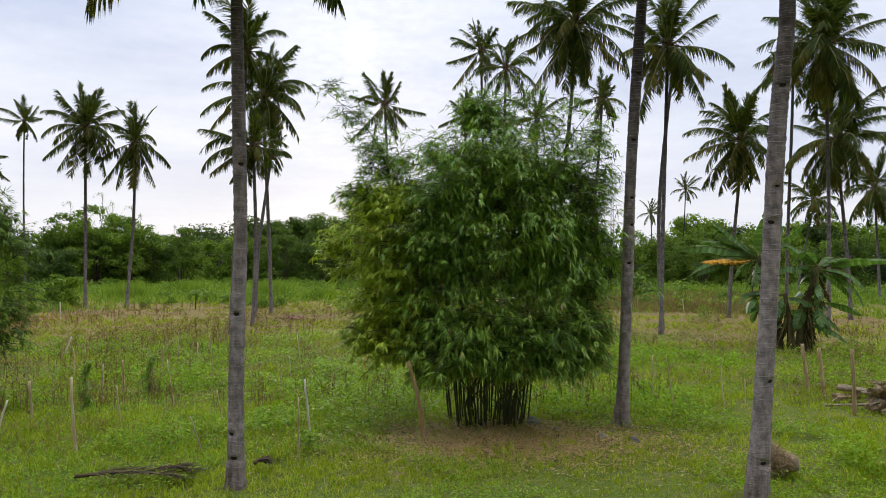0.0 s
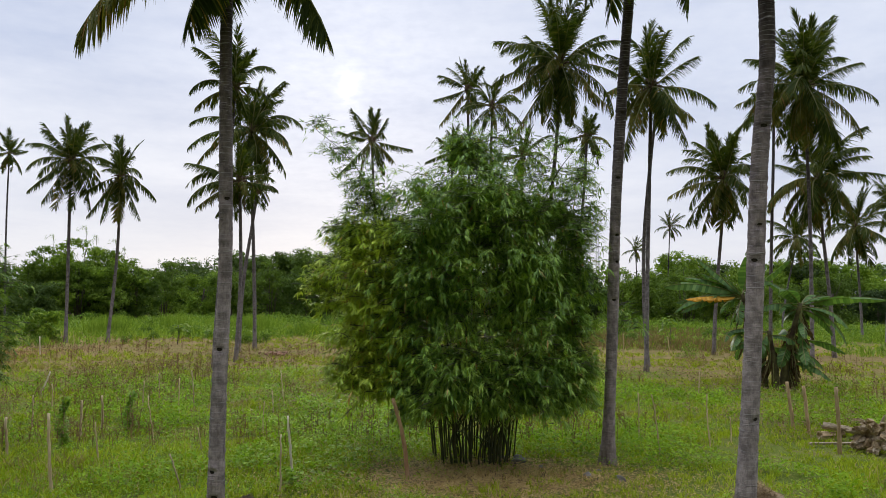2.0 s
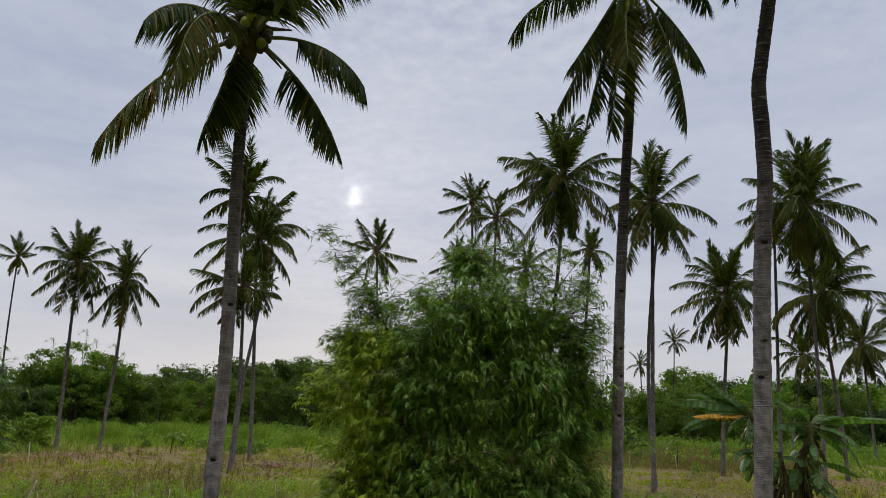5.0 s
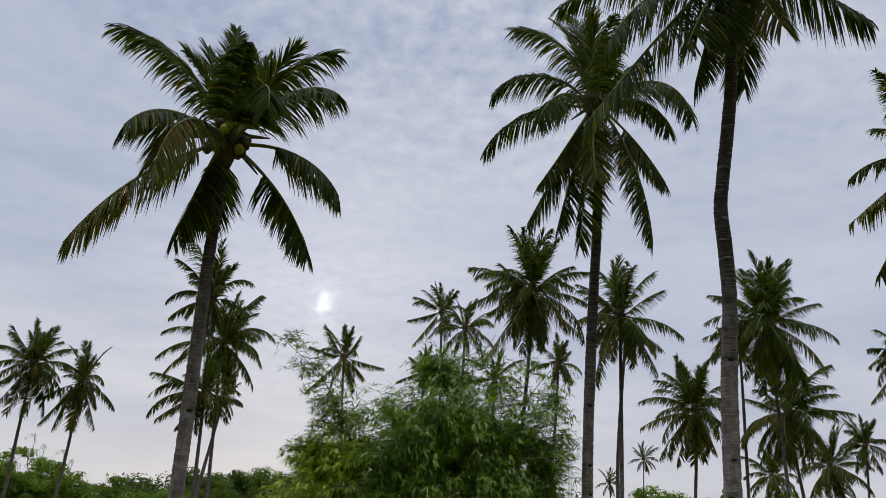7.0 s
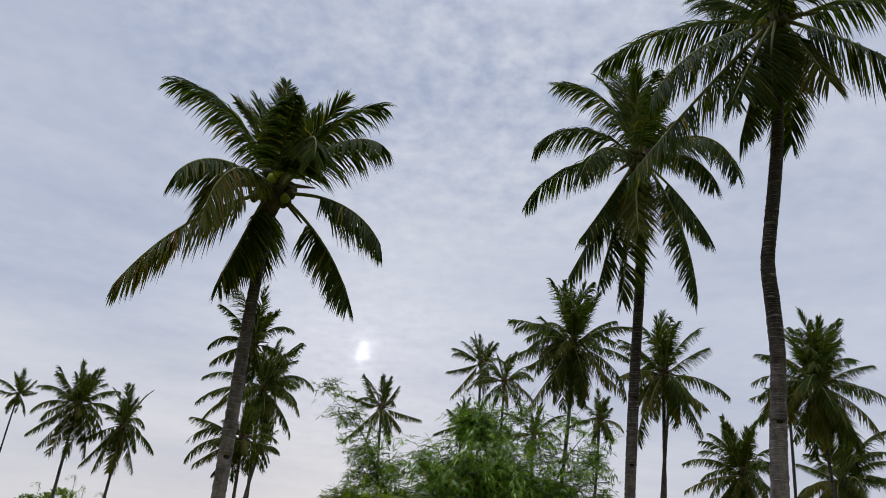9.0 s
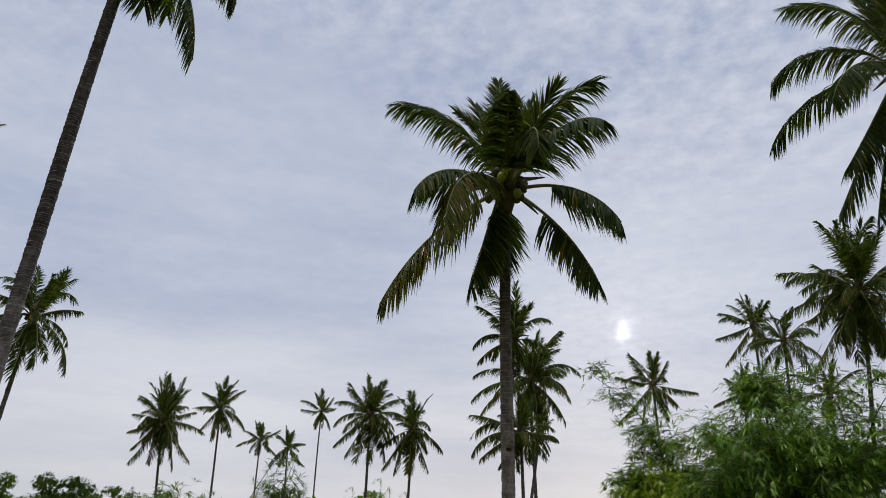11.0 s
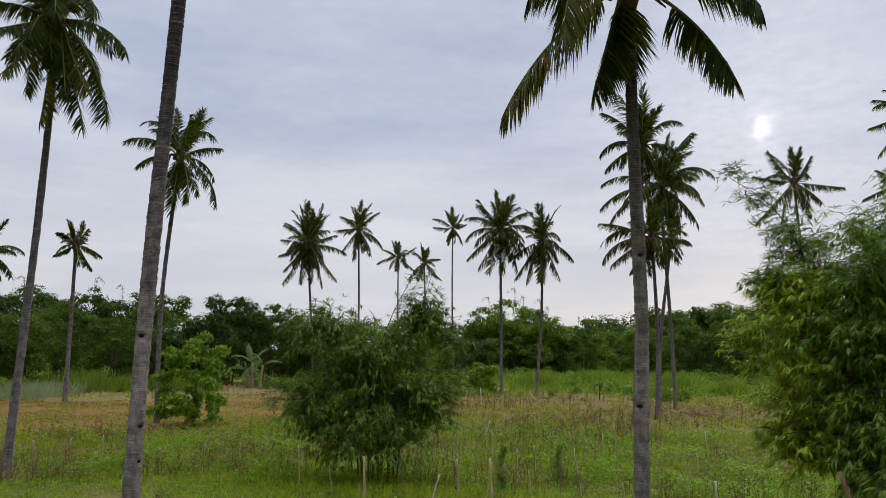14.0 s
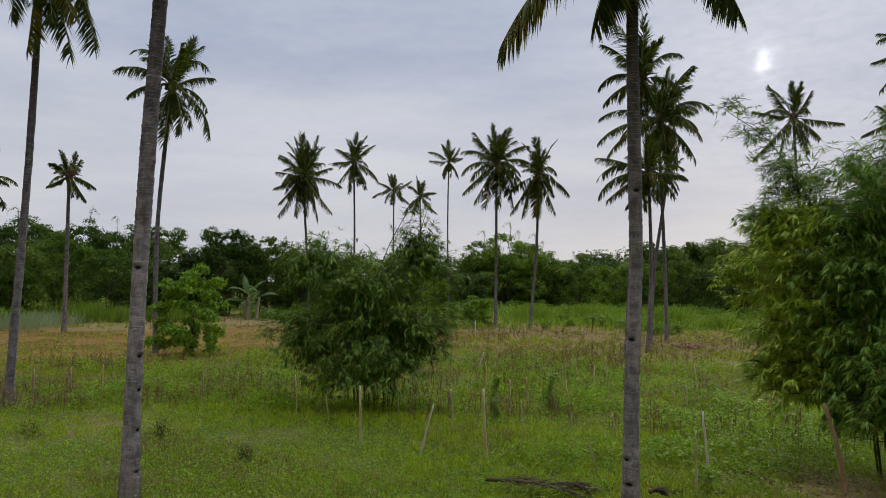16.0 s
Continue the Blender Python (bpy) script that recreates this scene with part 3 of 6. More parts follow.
NOTCH = notch_mesh()
FACE = 270
near_palm([(-3.93, 14.29, 0), (-3.92, 14.22, 2.3), (-3.85, 14.14, 4.59), (-3.88, 14.05, 6.89), (-3.92, 13.96, 9.18), (-3.90, 13.86, 11.48)], 0.142, 0.11,
          [(185, 74, 5, 3.7), (247, 3, -58, 3.2), (260, 0, -85, 3.4), (220, -36, -68, 3.8), (127, 88, 62, 3.6), (162, 77, 45, 2.7), (61, 77, 71, 2.8), (15, 79, 26, 3.6), (323, 39, -44, 3.3), (344, -2, -62, 2.9), (346, -40, -67, 3.2), (225, -73, -76, 2.4), (144, -74, -88, 1.6), (96, 78, 60, 3.3), (133, 71, 63, 3.2), (302, 40, -78, 3.2), (284, 42, -13, 2.7)],
          1, "tall coconut palm, grey ringed trunk, green nuts, ragged crown", [(0.55, FACE), (1.0, FACE - 30), (3.27, FACE - 5), (6.1, FACE + 30)], 15, 0.4, 0.92, 3, old=(2, 3), bare=(9, 10))
near_palm([(4.75, 19.86, 0), (4.84, 19.64, 3.23), (4.89, 19.42, 6.46), (5.03, 19.2, 9.7), (5.21, 18.98, 12.93), (5.2, 18.77, 16.16)], 0.148, 0.13,
          [(164, 86, 7, 4.1), (168, 61, -63, 3.7), (149, 25, -56, 4.0), (80, 88, 64, 4.6), (37, 69, 68, 3.9), (125, 86, 50, 4.2), (299, 12, -88, 4.1), (302, -8, -76, 3.2), (339, -50, -65, 3.1), (313, -61, -88, 4.9), (247, -57, -62, 4.0), (189, -64, -64, 4.4), (231, -77, -88, 4.7), (209, -59, -58, 3.5), (200, -72, -73, 4.5), (260, 11, 0, 3.6), (228, -4, -74, 3.7), (101, 88, 51, 4.8)],
          2, "tall coconut palm with flared grey trunk and drooping green crown", [(4.3, FACE), (5.3, FACE + 30), (6.0, FACE + 20), (7.5, FACE), (9.2, FACE + 10)], 8, 0.1, 1.0, 5, 0.85, old=(10,), bare=(8,))
near_palm([(5.59, 13.35, 0), (5.77, 13.25, 3.21), (5.89, 13.13, 6.43), (5.98, 13.06, 7.76), (6.04, 13.02, 8.62), (6.02, 12.97, 9.62), (5.99, 12.93, 10.35), (6.06, 12.89, 10.93), (6.26, 12.82, 12.2), (6.4, 12.75, 13.32), (6.62, 12.57, 16.07)], 0.152, 0.115,
          [(145, 31, -21, 4.3), (188, -25, -67, 4.1), (178, -50, -55, 5.2), (207, -58, -60, 3.6), (273, -62, -68, 2.9), (315, -44, -58, 3.5), (357, 32, 7, 3.4), (113, 57, 45, 3.4), (59, -17, -64, 2.9), (192, -71, -70, 3.6), (60, 87, 54, 3.8), (104, 72, 61, 3.7), (28, 67, 44, 3.9), (260, -3, -63, 3.7), (237, -16, -22, 3.4), (228, -57, -88, 2.5)],
          3, "very tall leaning coconut palm with notched grey trunk and yellow-green crown", [(0.75, FACE + 10), (5.65, FACE), (5.0, FACE - 35), (7.4, FACE - 10), (2.2, FACE + 30)], 12, 0.6, 1.05, 4, old=(4,))
near_palm([(-11.96, 9.38, 0), (-11.93, 9.35, 3.0), (-11.89, 9.39, 6.3), (-11.83, 9.47, 9.3), (-11.76, 9.55, 12.3), (-11.67, 9.65, 15.1), (-11.55, 9.75, 17.6)], 0.152, 0.12,
          [(33, -50, -88, 4.0), (345, -74, -86, 2.8), (24, -58, -88, 2.4), (38, -1, -85, 3.1), (120, 30, -40, 3.6), (222, 5, -50, 3.6), (208, 60, 10, 3.6), (118, 84, 60, 3.9), (259, 70, 40, 3.6), (60, 72, 40, 3.8), (165, 50, -25, 3.6), (330, 78, 50, 3.5), (95, 40, -20, 3.6)],
          4, "tall coconut palm with dark cut footholds in its grey trunk", [(0.62, 15), (1.38, 18), (2.12, 20), (2.75, 8), (4.4, 300)], 6, 0.3)

# generic fronds by age: young ones stand, old ones hang
AGES = [(86, 66, 0.85), (82, 52, 0.95), (72, 26, 1.0), (60, 4, 1.0), (48, -20, 1.0), (32, -42, 1.0), (12, -60, 1.0), (-10, -72, 0.98), (-35, -80, 0.92), (-60, -86, 0.85)]
KIT = [[frond_meshes(e0, e1, 4.0 * k, 900 + 10 * i + j, 84, 1.05 if e0 < 65 else 0.85, hang_of(e0, e1), 0.056) for j in range(3)] for i, (e0, e1, k) in enumerate(AGES)]
OLD_KIT = [frond_meshes(e0, e1, 3.7, 990 + i, 66, 1.0, 0.85, 0.07, OLD_FROND) for i, (e0, e1) in enumerate([(5, -70), (-30, -80), (-60, -86)])]
DEAD_KIT = [frond_meshes(-70, -88, 2.6, 996, 40, 0.6, 0.9, 0.05, DEAD_FROND)]


def field_palm(bx, by, hx, hy, hz, reach, seed, full=24, droop=1.0, bow=0.0, old=2, own=()):
    """A palm of the grove: some fronds of its own, the rest shared with the others."""
    r = np.random.default_rng(seed)
    d = math.hypot(bx, by)
    droop = min(droop, 1.25)
    label = "tall coconut palm with thin grey trunk standing in the grass" if d < 100 else "small far coconut palm before the wood"
    palm = thing("coconut_palm", (bx, by, 0), label, "palm tree", "coconut palms")
    top = np.array([hx - bx, hy - by, hz])
    lean = np.array([by, -bx, 0]) / d * bow
    path = [np.array([0, 0, -0.15]), top * [0.18, 0.18, 0.25] + lean * 0.7, top * [0.45, 0.45, 0.5] + lean, top * [0.8, 0.8, 0.78] + lean * 0.6, top]
    thick = 0.14 if d < 60 else 0.16
    put("trunk", poly_mesh("trunk", trunk_mesh(path, thick, thick * 0.72, 0.2, 9, 0.5, seed, 0.025), FAR_BARK), palm)
    put("crown_base", HUSKS[seed % 3], palm, pose(*top) @ Matrix.Scale(1.15, 4))
    k = reach / 3.9
    facing = math.degrees(math.atan2(by, bx))
    for j, (az, e0, e1, length) in enumerate(own):
        leaf = OLD_FROND if e0 < (25 if old > 3 else 0) and (j + seed) % (2 if old > 3 else 4) == 0 else FROND
        blade = min(1.2, 0.22 * length + 0.2) * (0.85 if e0 > 65 and e1 > 35 else 1.0)
        add_frond(palm, frond_meshes(e0, e1, length, seed * 40 + j, 88, blade, hang_of(e0, e1), 0.055 if d < 60 else 0.07, leaf, twist=r.uniform(-45, 45), spread=68), top, az, r.uniform(-12, 12))
    full = int(full * 1.2) if own else full
    for i in range(full):
        u = (i + r.uniform(0, 0.8)) / full
        age = min(len(AGES) - 1, int(u ** (1 / (0.75 * droop + 0.1)) * len(AGES)))
        az = (i * 137.5 + r.uniform(-18, 18)) % 360 if not own else facing + 180 * (i % 2) + r.uniform(-55, 55)
        add_frond(palm, KIT[age][int(r.integers(3))], top, az, r.uniform(-18, 18), k * r.uniform(0.85, 1.1))
    for i in range(old):
        add_frond(palm, OLD_KIT[int(r.integers(3))], top, facing + 180 + r.uniform(-80, 80), 0, k * r.uniform(0.7, 0.95), "yellowing hanging frond")
    if r.random() < 0.4:
        add_frond(palm, DEAD_KIT[0], top, r.uniform(0, 360), 0, k, "dry brown hanging frond")
    nuts(palm, top, int(r.integers(2, 7)), seed, 0.4)
    return palm


# foot x, y; crown x, y, z; reach; seed; filling fronds; droop; bow of the trunk; old fronds; bearing, rise, end slope and length of single fronds
field_palm(-33.7, 70.3, -33.9, 70.2, 17.0, 4.0, 20, 20, 1.4, 0, 2,
           [(144, 76, 77, 4.6), (76, 73, 62, 4.4), (162, 58, 58, 4.3), (185, 65, 26, 4.2), (202, 51, -21, 4.1), (214, 19, -66, 4.1), (217, -38, -51, 4.6), (221, -61, -60, 4.9), (278, -77, -88, 4.8), (337, -68, -88, 5.0), (4, -57, -83, 4.9), (10, -18, -73, 4.1), (26, 32, -47, 4.1), (34, 58, 0, 4.1), (62, 88, 14, 4.1)])
field_palm(-30.5, 71.8, -30.0, 72.0, 15.9, 3.1, 21, 15, 1.4, 0.3, 3,
           [(130, 88, 56, 4.4), (79, 81, 71, 4.4), (34, 76, 52, 4.1), (182, 88, 43, 3.7), (321, 34, -57, 4.1), (21, -11, -63, 4.0), (7, -62, -68, 4.6), (286, -71, -88, 4.6), (219, -57, -58, 4.9), (219, -23, -45, 3.7), (232, -59, -83, 4.8), (317, -67, -88, 4.7)])
field_palm(-58.9, 70.6, -59.8, 69.9, 16.9, 4.2, 22, 26, 1.7, 0, 4,
           [(150, 88, 85, 5.6), (203, 79, 69, 5.2), (74, 78, 78, 5.3), (218, 78, 47, 4.8), (45, 70, 50, 4.4), (211, 61, 12, 3.8), (59, 30, 17, 3.8), (253, 9, -6, 3.8), (246, -25, -25, 3.9), (37, 5, -33, 4.7), (237, -51, -51, 4.3), (221, -61, -60, 5.7), (268, -77, -88, 4.9), (10, -61, -80, 5.7), (35, -51, -51, 5.5), (337, -65, -88, 5.1), (310, 88, 66, 5.3)])
field_palm(-62.6, 84.3, -62.9, 84.1, 21.1, 3.6, 23, 15, 1.3, 0.2, 1,
           [(128, 88, 73, 4.5), (180, 57, 8, 3.8), (50, 61, 25, 3.9), (184, 10, -12, 3.8), (239, -54, -55, 4.1), (264, -73, -87, 4.5), (357, -50, -72, 4.4), (31, -14, -69, 4.5), (182, 80, 48, 4.0), (74, 77, 57, 4.3)])
field_palm(-77.3, 116.7, -77.6, 116.5, 21.8, 3.6, 24, 12, 1.1, 0, 1,
           [(214, 40, 10, 3.0), (224, -5, -40, 4.2), (11, 25, 30, 3.8), (55, -40, -40, 3.8), (263, 70, 60, 3.3)])
field_palm(-67.5, 111.1, -68.2, 110.7, 19.4, 3.6, 25, 12, 1.1, 0, 1,
           [(49, 45, -10, 3.2), (25, -45, -40, 4.0), (183, 80, -10, 3.3), (270, 85, 85, 3.7), (191, -30, -55, 4.0)])
field_palm(-68.4, 122.1, -68.9, 121.9, 27.5, 3.6, 26, 10, 1, -0.2, 1,
           [(208, 50, -5, 4.3), (220, 0, 0, 3.7), (150, 85, 75, 4.5), (42, 55, 60, 3.4), (40, 20, 20, 2.6), (26, -45, -80, 3.7), (252, -55, -85, 3.0)])
field_palm(-34.8, 28.6, -34.6, 28.8, 15.2, 2.8, 27, 9, 1.0, -0.3, 2,
           [(251, 87, -38, 3.3), (221, 45, -30, 3.3), (242, 0, -56, 2.6), (142, 87, 53, 3.4), (101, 71, 72, 3.4), (84, 88, -35, 3.8), (80, 38, 1, 2.8), (37, -28, -88, 3.8), (320, -67, -88, 3.7), (203, -81, -88, 2.9), (200, 72, 37, 3.1), (330, 38, 38, 3.0), (344, -49, -88, 3.4)])
field_palm(-24.4, 14.3, -24.3, 14.6, 15.5, 3.0, 28, 18, 1.6, 0.1, 2,
           [(211, 62, 34, 3.5), (209, 59, 3, 2.9), (195, 30, -4, 3.1), (286, -31, -31, 3.1), (289, -51, -52, 3.7), (162, 88, 59, 4.2), (200, 80, 34, 3.7), (119, 76, 76, 3.7), (64, 66, 42, 3.0), (355, 35, -87, 3.2), (23, -2, -65, 3.2), (31, -47, -88, 4.1), (296, -80, -83, 4.0), (351, -62, -62, 3.7), (335, -67, -79, 4.4), (322, 46, -25, 3.8), (359, -58, -57, 3.5), (309, -33, -51, 3.5)])
field_palm(-52.3, 34.6, -52.4, 34.5, 11.7, 2.1, 29, 8, 0.9, 0, 1,
           [(268, 55, -5, 1.7), (242, -35, -30, 1.6), (195, 80, 75, 1.4), (102, 60, 55, 1.7), (76, -5, -40, 2.0), (44, -60, -55, 2.1)])
field_palm(-48.6, 25.7, -48.6, 25.8, 9.9, 2.5, 30, 14, 1, 0, 1,
           [(88, 35, -35, 2.0), (40, -20, -75, 2.3)])
field_palm(-12.7, 44.8, -12.0, 45.0, 17.1, 2.7, 31, 14, 1.4, 0, 2,
           [(178, 85, 35, 4.6), (281, 80, 80, 3.7), (201, 60, 20, 3.2), (353, 75, -45, 3.1), (181, 35, -65, 3.0), (179, -15, -60, 2.7), (337, 80, 45, 2.6), (15, 15, -80, 2.6)])
field_palm(-14.4, 62.6, -15.2, 62.4, 18.3, 4.7, 32, 22, 1.5, 0, 4,
           [(353, 75, 15, 3.8), (11, 60, -55, 5.1), (16, 25, -65, 3.5), (347, -35, -70, 4.8), (182, 40, -35, 5.5), (205, 5, -55, 5.5), (198, -15, -65, 5.3), (322, -60, -75, 4.7), (280, -70, -70, 4.8)])
field_palm(-13.0, 51.0, -13.1, 51.0, 12.2, 3.0, 33, 18, 1.5, 0.2, 3,
           [(207, 30, 0, 3.6), (202, 35, -65, 3.8), (181, 10, -70, 4.1), (179, -25, -45, 3.5), (197, -60, -60, 2.7), (11, 5, -30, 2.5)])
field_palm(-15.1, 60.1, -14.0, 60.4, 13.3, 2.0, 34, 9, 1, -0.2, 1,
           [(22, 30, -55, 1.6), (46, -45, -65, 1.6)])
field_palm(-4.9, 77.8, -6.2, 77.8, 21.0, 4.0, 35, 8, 1, 0, 2,
           [(198, 55, 60, 3.8), (130, 80, 70, 4.0), (352, 60, 65, 2.9), (7, -10, -10, 4.2), (175, -50, -45, 5.1), (4, -35, -60, 3.4), (177, 15, 20, 3.7)])
field_palm(4.5, 77.9, 3.9, 77.9, 26.7, 3.8, 36, 8, 1, 0, 1,
           [(134, 75, 80, 3.6), (315, 55, 35, 2.9), (200, 35, 0, 3.5), (193, -25, -20, 3.9), (194, -55, -55, 4.8)])
field_palm(5.5, 71.8, 6.0, 71.8, 23.3, 3.7, 37, 18, 1.2, 0, 2,
           [])
field_palm(1.9, 80.0, 2.4, 80.0, 20.4, 3.1, 38, 14, 1.1, 0, 1,
           [(200, 55, 20, 2.3), (199, -20, -30, 3.2)])
field_palm(6.6, 46.5, 8.2, 46.3, 19.3, 4.6, 39, 22, 1.6, 0.2, 7,
           [(117, 81, 60, 4.9), (29, 82, 47, 4.3), (141, 45, 45, 3.9), (167, 41, -1, 4.5), (177, 1, -43, 4.7), (209, -26, -41, 4.2), (10, 52, 21, 3.9), (355, 45, -5, 4.1), (330, -2, -38, 3.8), (329, -46, -46, 4.7), (294, -56, -85, 4.6), (178, -58, -58, 5.5), (218, -66, -84, 4.7), (254, 87, 27, 4.1), (343, -18, -87, 5.1)])
field_palm(13.0, 66.8, 14.2, 66.5, 19.2, 2.9, 40, 14, 1.2, 0, 2,
           [(29, 50, 50, 1.8), (348, -40, -90, 2.4), (159, 10, -50, 2.8)])
field_palm(8.5, 71.5, 9.0, 71.4, 18.4, 3.2, 41, 14, 1.2, 0, 2,
           [])
field_palm(13.3, 45.5, 13.7, 45.4, 17.6, 3.9, 42, 13, 1.3, 0, 5,
           [(77, 88, 69, 4.7), (8, 72, 32, 4.2), (8, 46, 24, 3.7), (336, 2, -51, 4.1), (301, -41, -40, 3.8), (318, -53, -75, 4.3), (113, 70, 69, 3.7), (141, 63, 22, 3.8), (218, 1, -33, 3.9), (182, -57, -86, 4.9), (238, -36, -71, 4.2), (273, -29, -85, 4.2), (265, 88, 16, 4.0)])
field_palm(14.7, 49.9, 15.4, 49.7, 17.8, 1.8, 43, 7, 1.3, -0.5, 2,
           [])
field_palm(56.5, 176.2, 57.3, 175.9, 22.5, 4.2, 44, 14, 1, 0, 1,
           [])
field_palm(48.9, 173.2, 48.4, 173.4, 16.6, 3.8, 45, 14, 1.1, 0, 1,
           [])
field_palm(23.8, 62.1, 24.8, 61.7, 14.7, 4.9, 46, 18, 1.4, 0, 4,
           [(96, 81, 74, 5.1), (20, 86, 57, 4.7), (153, 73, 0, 4.4), (162, 42, -33, 5.0), (164, -4, -38, 4.8), (172, -43, -63, 5.0), (268, -80, -85, 4.5), (288, -9, -64, 3.9), (216, -57, -88, 4.9), (133, 80, 26, 4.4), (32, 45, -30, 4.0), (257, 87, 20, 4.1), (311, -66, -69, 3.8)])
field_palm(26.2, 50.7, 26.1, 50.7, 19.4, 5.3, 47, 24, 1.6, 0.1, 9,
           [(42, 88, 61, 5.0), (137, 79, 63, 4.4), (354, 70, 47, 4.2), (341, 35, 6, 3.9), (327, 6, -57, 4.9), (327, -28, -75, 5.2), (299, -57, -67, 4.5), (145, 58, 6, 4.8), (150, 38, -36, 4.5), (189, -19, -80, 4.1), (205, -57, -81, 4.5), (281, -66, -87, 4.8), (242, 80, 25, 4.4), (177, -8, -25, 4.8), (159, -19, -51, 5.1)])
field_palm(32.9, 60.1, 32.1, 60.6, 14.7, 5.3, 48, 20, 1.3, 0, 9,
           [(317, 45, -10, 4.2), (311, 10, -20, 4.9), (171, -5, -75, 5.2), (141, 35, 15, 3.4), (152, -65, -85, 4.7), (335, -40, -60, 3.7), (320, -70, -90, 4.6), (173, -50, -70, 4.9), (329, 65, 60, 2.2)])
field_palm(53.1, 90.6, 52.7, 90.8, 13.8, 5.6, 49, 26, 1.2, 0, 7,
           [])
field_palm(55.9, 117.4, 58.0, 116.4, 14.7, 5.2, 50, 24, 1.1, 0, 5,
           [])
field_palm(30.1, 65.4, 30.7, 65.1, 21.6, 2.8, 51, 12, 1.2, 0, 2,
           [])
field_palm(13.7, 19.7, 15.2, 18.6, 15.2, 3.3, 52, 12, 1.1, 0, 3,
           [(58, 80, 75, 5.1), (176, 85, 35, 2.6), (122, 75, 20, 2.5), (159, 15, -50, 2.4), (160, -40, -45, 3.4), (156, -65, -60, 4.0)])
field_palm(40.8, 59.4, 41.7, 58.7, 19.4, 3.7, 53, 18, 1.5, 0, 2,
           [(169, 50, -20, 3.0), (89, 75, 65, 4.1), (155, 20, -70, 2.5), (163, -50, -50, 4.5), (183, -65, -70, 5.2)])
field_palm(50.0, 80.8, 50.8, 80.3, 15.2, 3.6, 54, 16, 1.1, 0, 2,
           [(181, 75, -10, 2.8), (311, 45, -80, 3.5), (295, 85, 75, 2.5)])


# ---- bamboo ----
def bamboo(foot, lobes, fans, label, seed, culms=34, wisps=(), leaf=None):
    """A bamboo clump: crowded culms at the foot and drooping fans of narrow leaves in overlapping lobes."""
    r = np.random.default_rng(seed)
    clump = thing("bamboo_clump", foot, label, "bamboo", "bamboo clumps")
    foot = np.array(foot)
    w = np.array([l[5] for l in lobes], float)
    w /= w.sum()
    q = []
    twigs = []
    for cx, cy, cz, rx, rz, share in lobes:
        # twigs crowd round the lobe's branch ends; each carries a hanging broom of leaves
        high = cz - rz * 0.3 > 6.0
        airy = rx < 0.7 or share < 2.5
        m = max(6, int(fans * share * (0.8 if airy else 1.0)))
        d = unit(r.normal(size=(m * 2, 3)) + [0, 0, 0.12])
        d = d[d[:, 2] > -0.8][:m]
        m = len(d)
        rad = np.where(r.random(m) < 0.22, r.uniform(0.3, 0.72, m), r.uniform(0.78, 1.0, m)) * (1 + 0.14 * np.sin(d[:, 0] * 6 + d[:, 2] * 5 + cx * 3))
        # brooms hang in tiers with dark bays between them
        far = np.array([cx, cy, cz]) + d * [rx, rx * 0.85, rz]
        bay = np.sin(far[:, 2] * 4.6 + 1.3 * np.sin(far[:, 0] * 1.9 + cz) + far[:, 0] * 0.8) + 0.6 * np.sin(far[:, 0] * 4.3 + far[:, 2] * 1.7)
        if not airy:
            rad *= np.where(bay < -0.35, 0.74, 1.02)
        c = np.array([cx, cy, cz]) - foot + d * rad[:, None] * [rx, rx * 0.85, rz] - d * 0.12
        out = unit(d * [1, 1, 0.4] + unit(c * [1, 1, 0]) * 0.35 + r.normal(0, 0.3, (m, 3)))
        lat = unit(np.cross(out, [0, 0, 1.0]))
        big = r.uniform(0.7, 1.3, m) * min(1.0, 0.4 + 0.4 * rx)
        per = 8 if airy else 10
        u = r.uniform(-0.35, 0.5, (m, per))
        p = c[:, None] + big[:, None, None] * (out[:, None] * u[..., None] + lat[:, None] * r.normal(0, 0.26, (m, per, 1)) + np.array([0, 0, 1.0]) * (r.normal(0, 0.16, (m, per)) - 0.35 * u * u)[..., None])
        o, la = np.repeat(out, per, 0), np.repeat(lat, per, 0)
        p = p.reshape(-1, 3)
        ok = p[:, 2] > 0.3
        p, o, la = p[ok], o[ok], la[ok]
        n = len(p)
        twig = unit(o + la * r.normal(0, 0.7, (n, 1)) + r.normal(0, 0.3, (n, 3)) + [0, 0, -0.1])
        twigs.append((p, twig))
        k = 6 if airy or high else 8
        tw = np.repeat(twig, k, 0)
        yaw = np.repeat(r.normal(0, 0.8, n), k)[:, None]
        sd = unit(np.repeat(la, k, 0) * np.cos(yaw) + np.repeat(o, k, 0) * [1, 1, 0] * np.sin(yaw))
        wide = np.repeat(r.uniform(0.45, 1.0, n), k)[:, None]
        fan = np.tile(np.linspace(-1.0, 1.0, k), n)[:, None] + r.normal(0, 0.14, (n * k, 1))
        drop = np.repeat(r.uniform(-0.15, 0.5, n) if high else r.uniform(0.05, 0.75, n), k)[:, None]
        base = np.repeat(p, k, 0) + tw * r.uniform(-0.07, 0.03, (n * k, 1))
        way = tw * 0.7 + sd * fan * wide + np.array([0, 0, -1.0]) * drop + r.normal(0, 0.2, (n * k, 3))
        small = 0.68 if high or airy else 1.0
        q.append(leaves(base, way, r.uniform(0.18, 0.37, n * k) * small, r.uniform(0.027, 0.044, n * k) * (small * 0.5 + 0.5), fold=0.22))
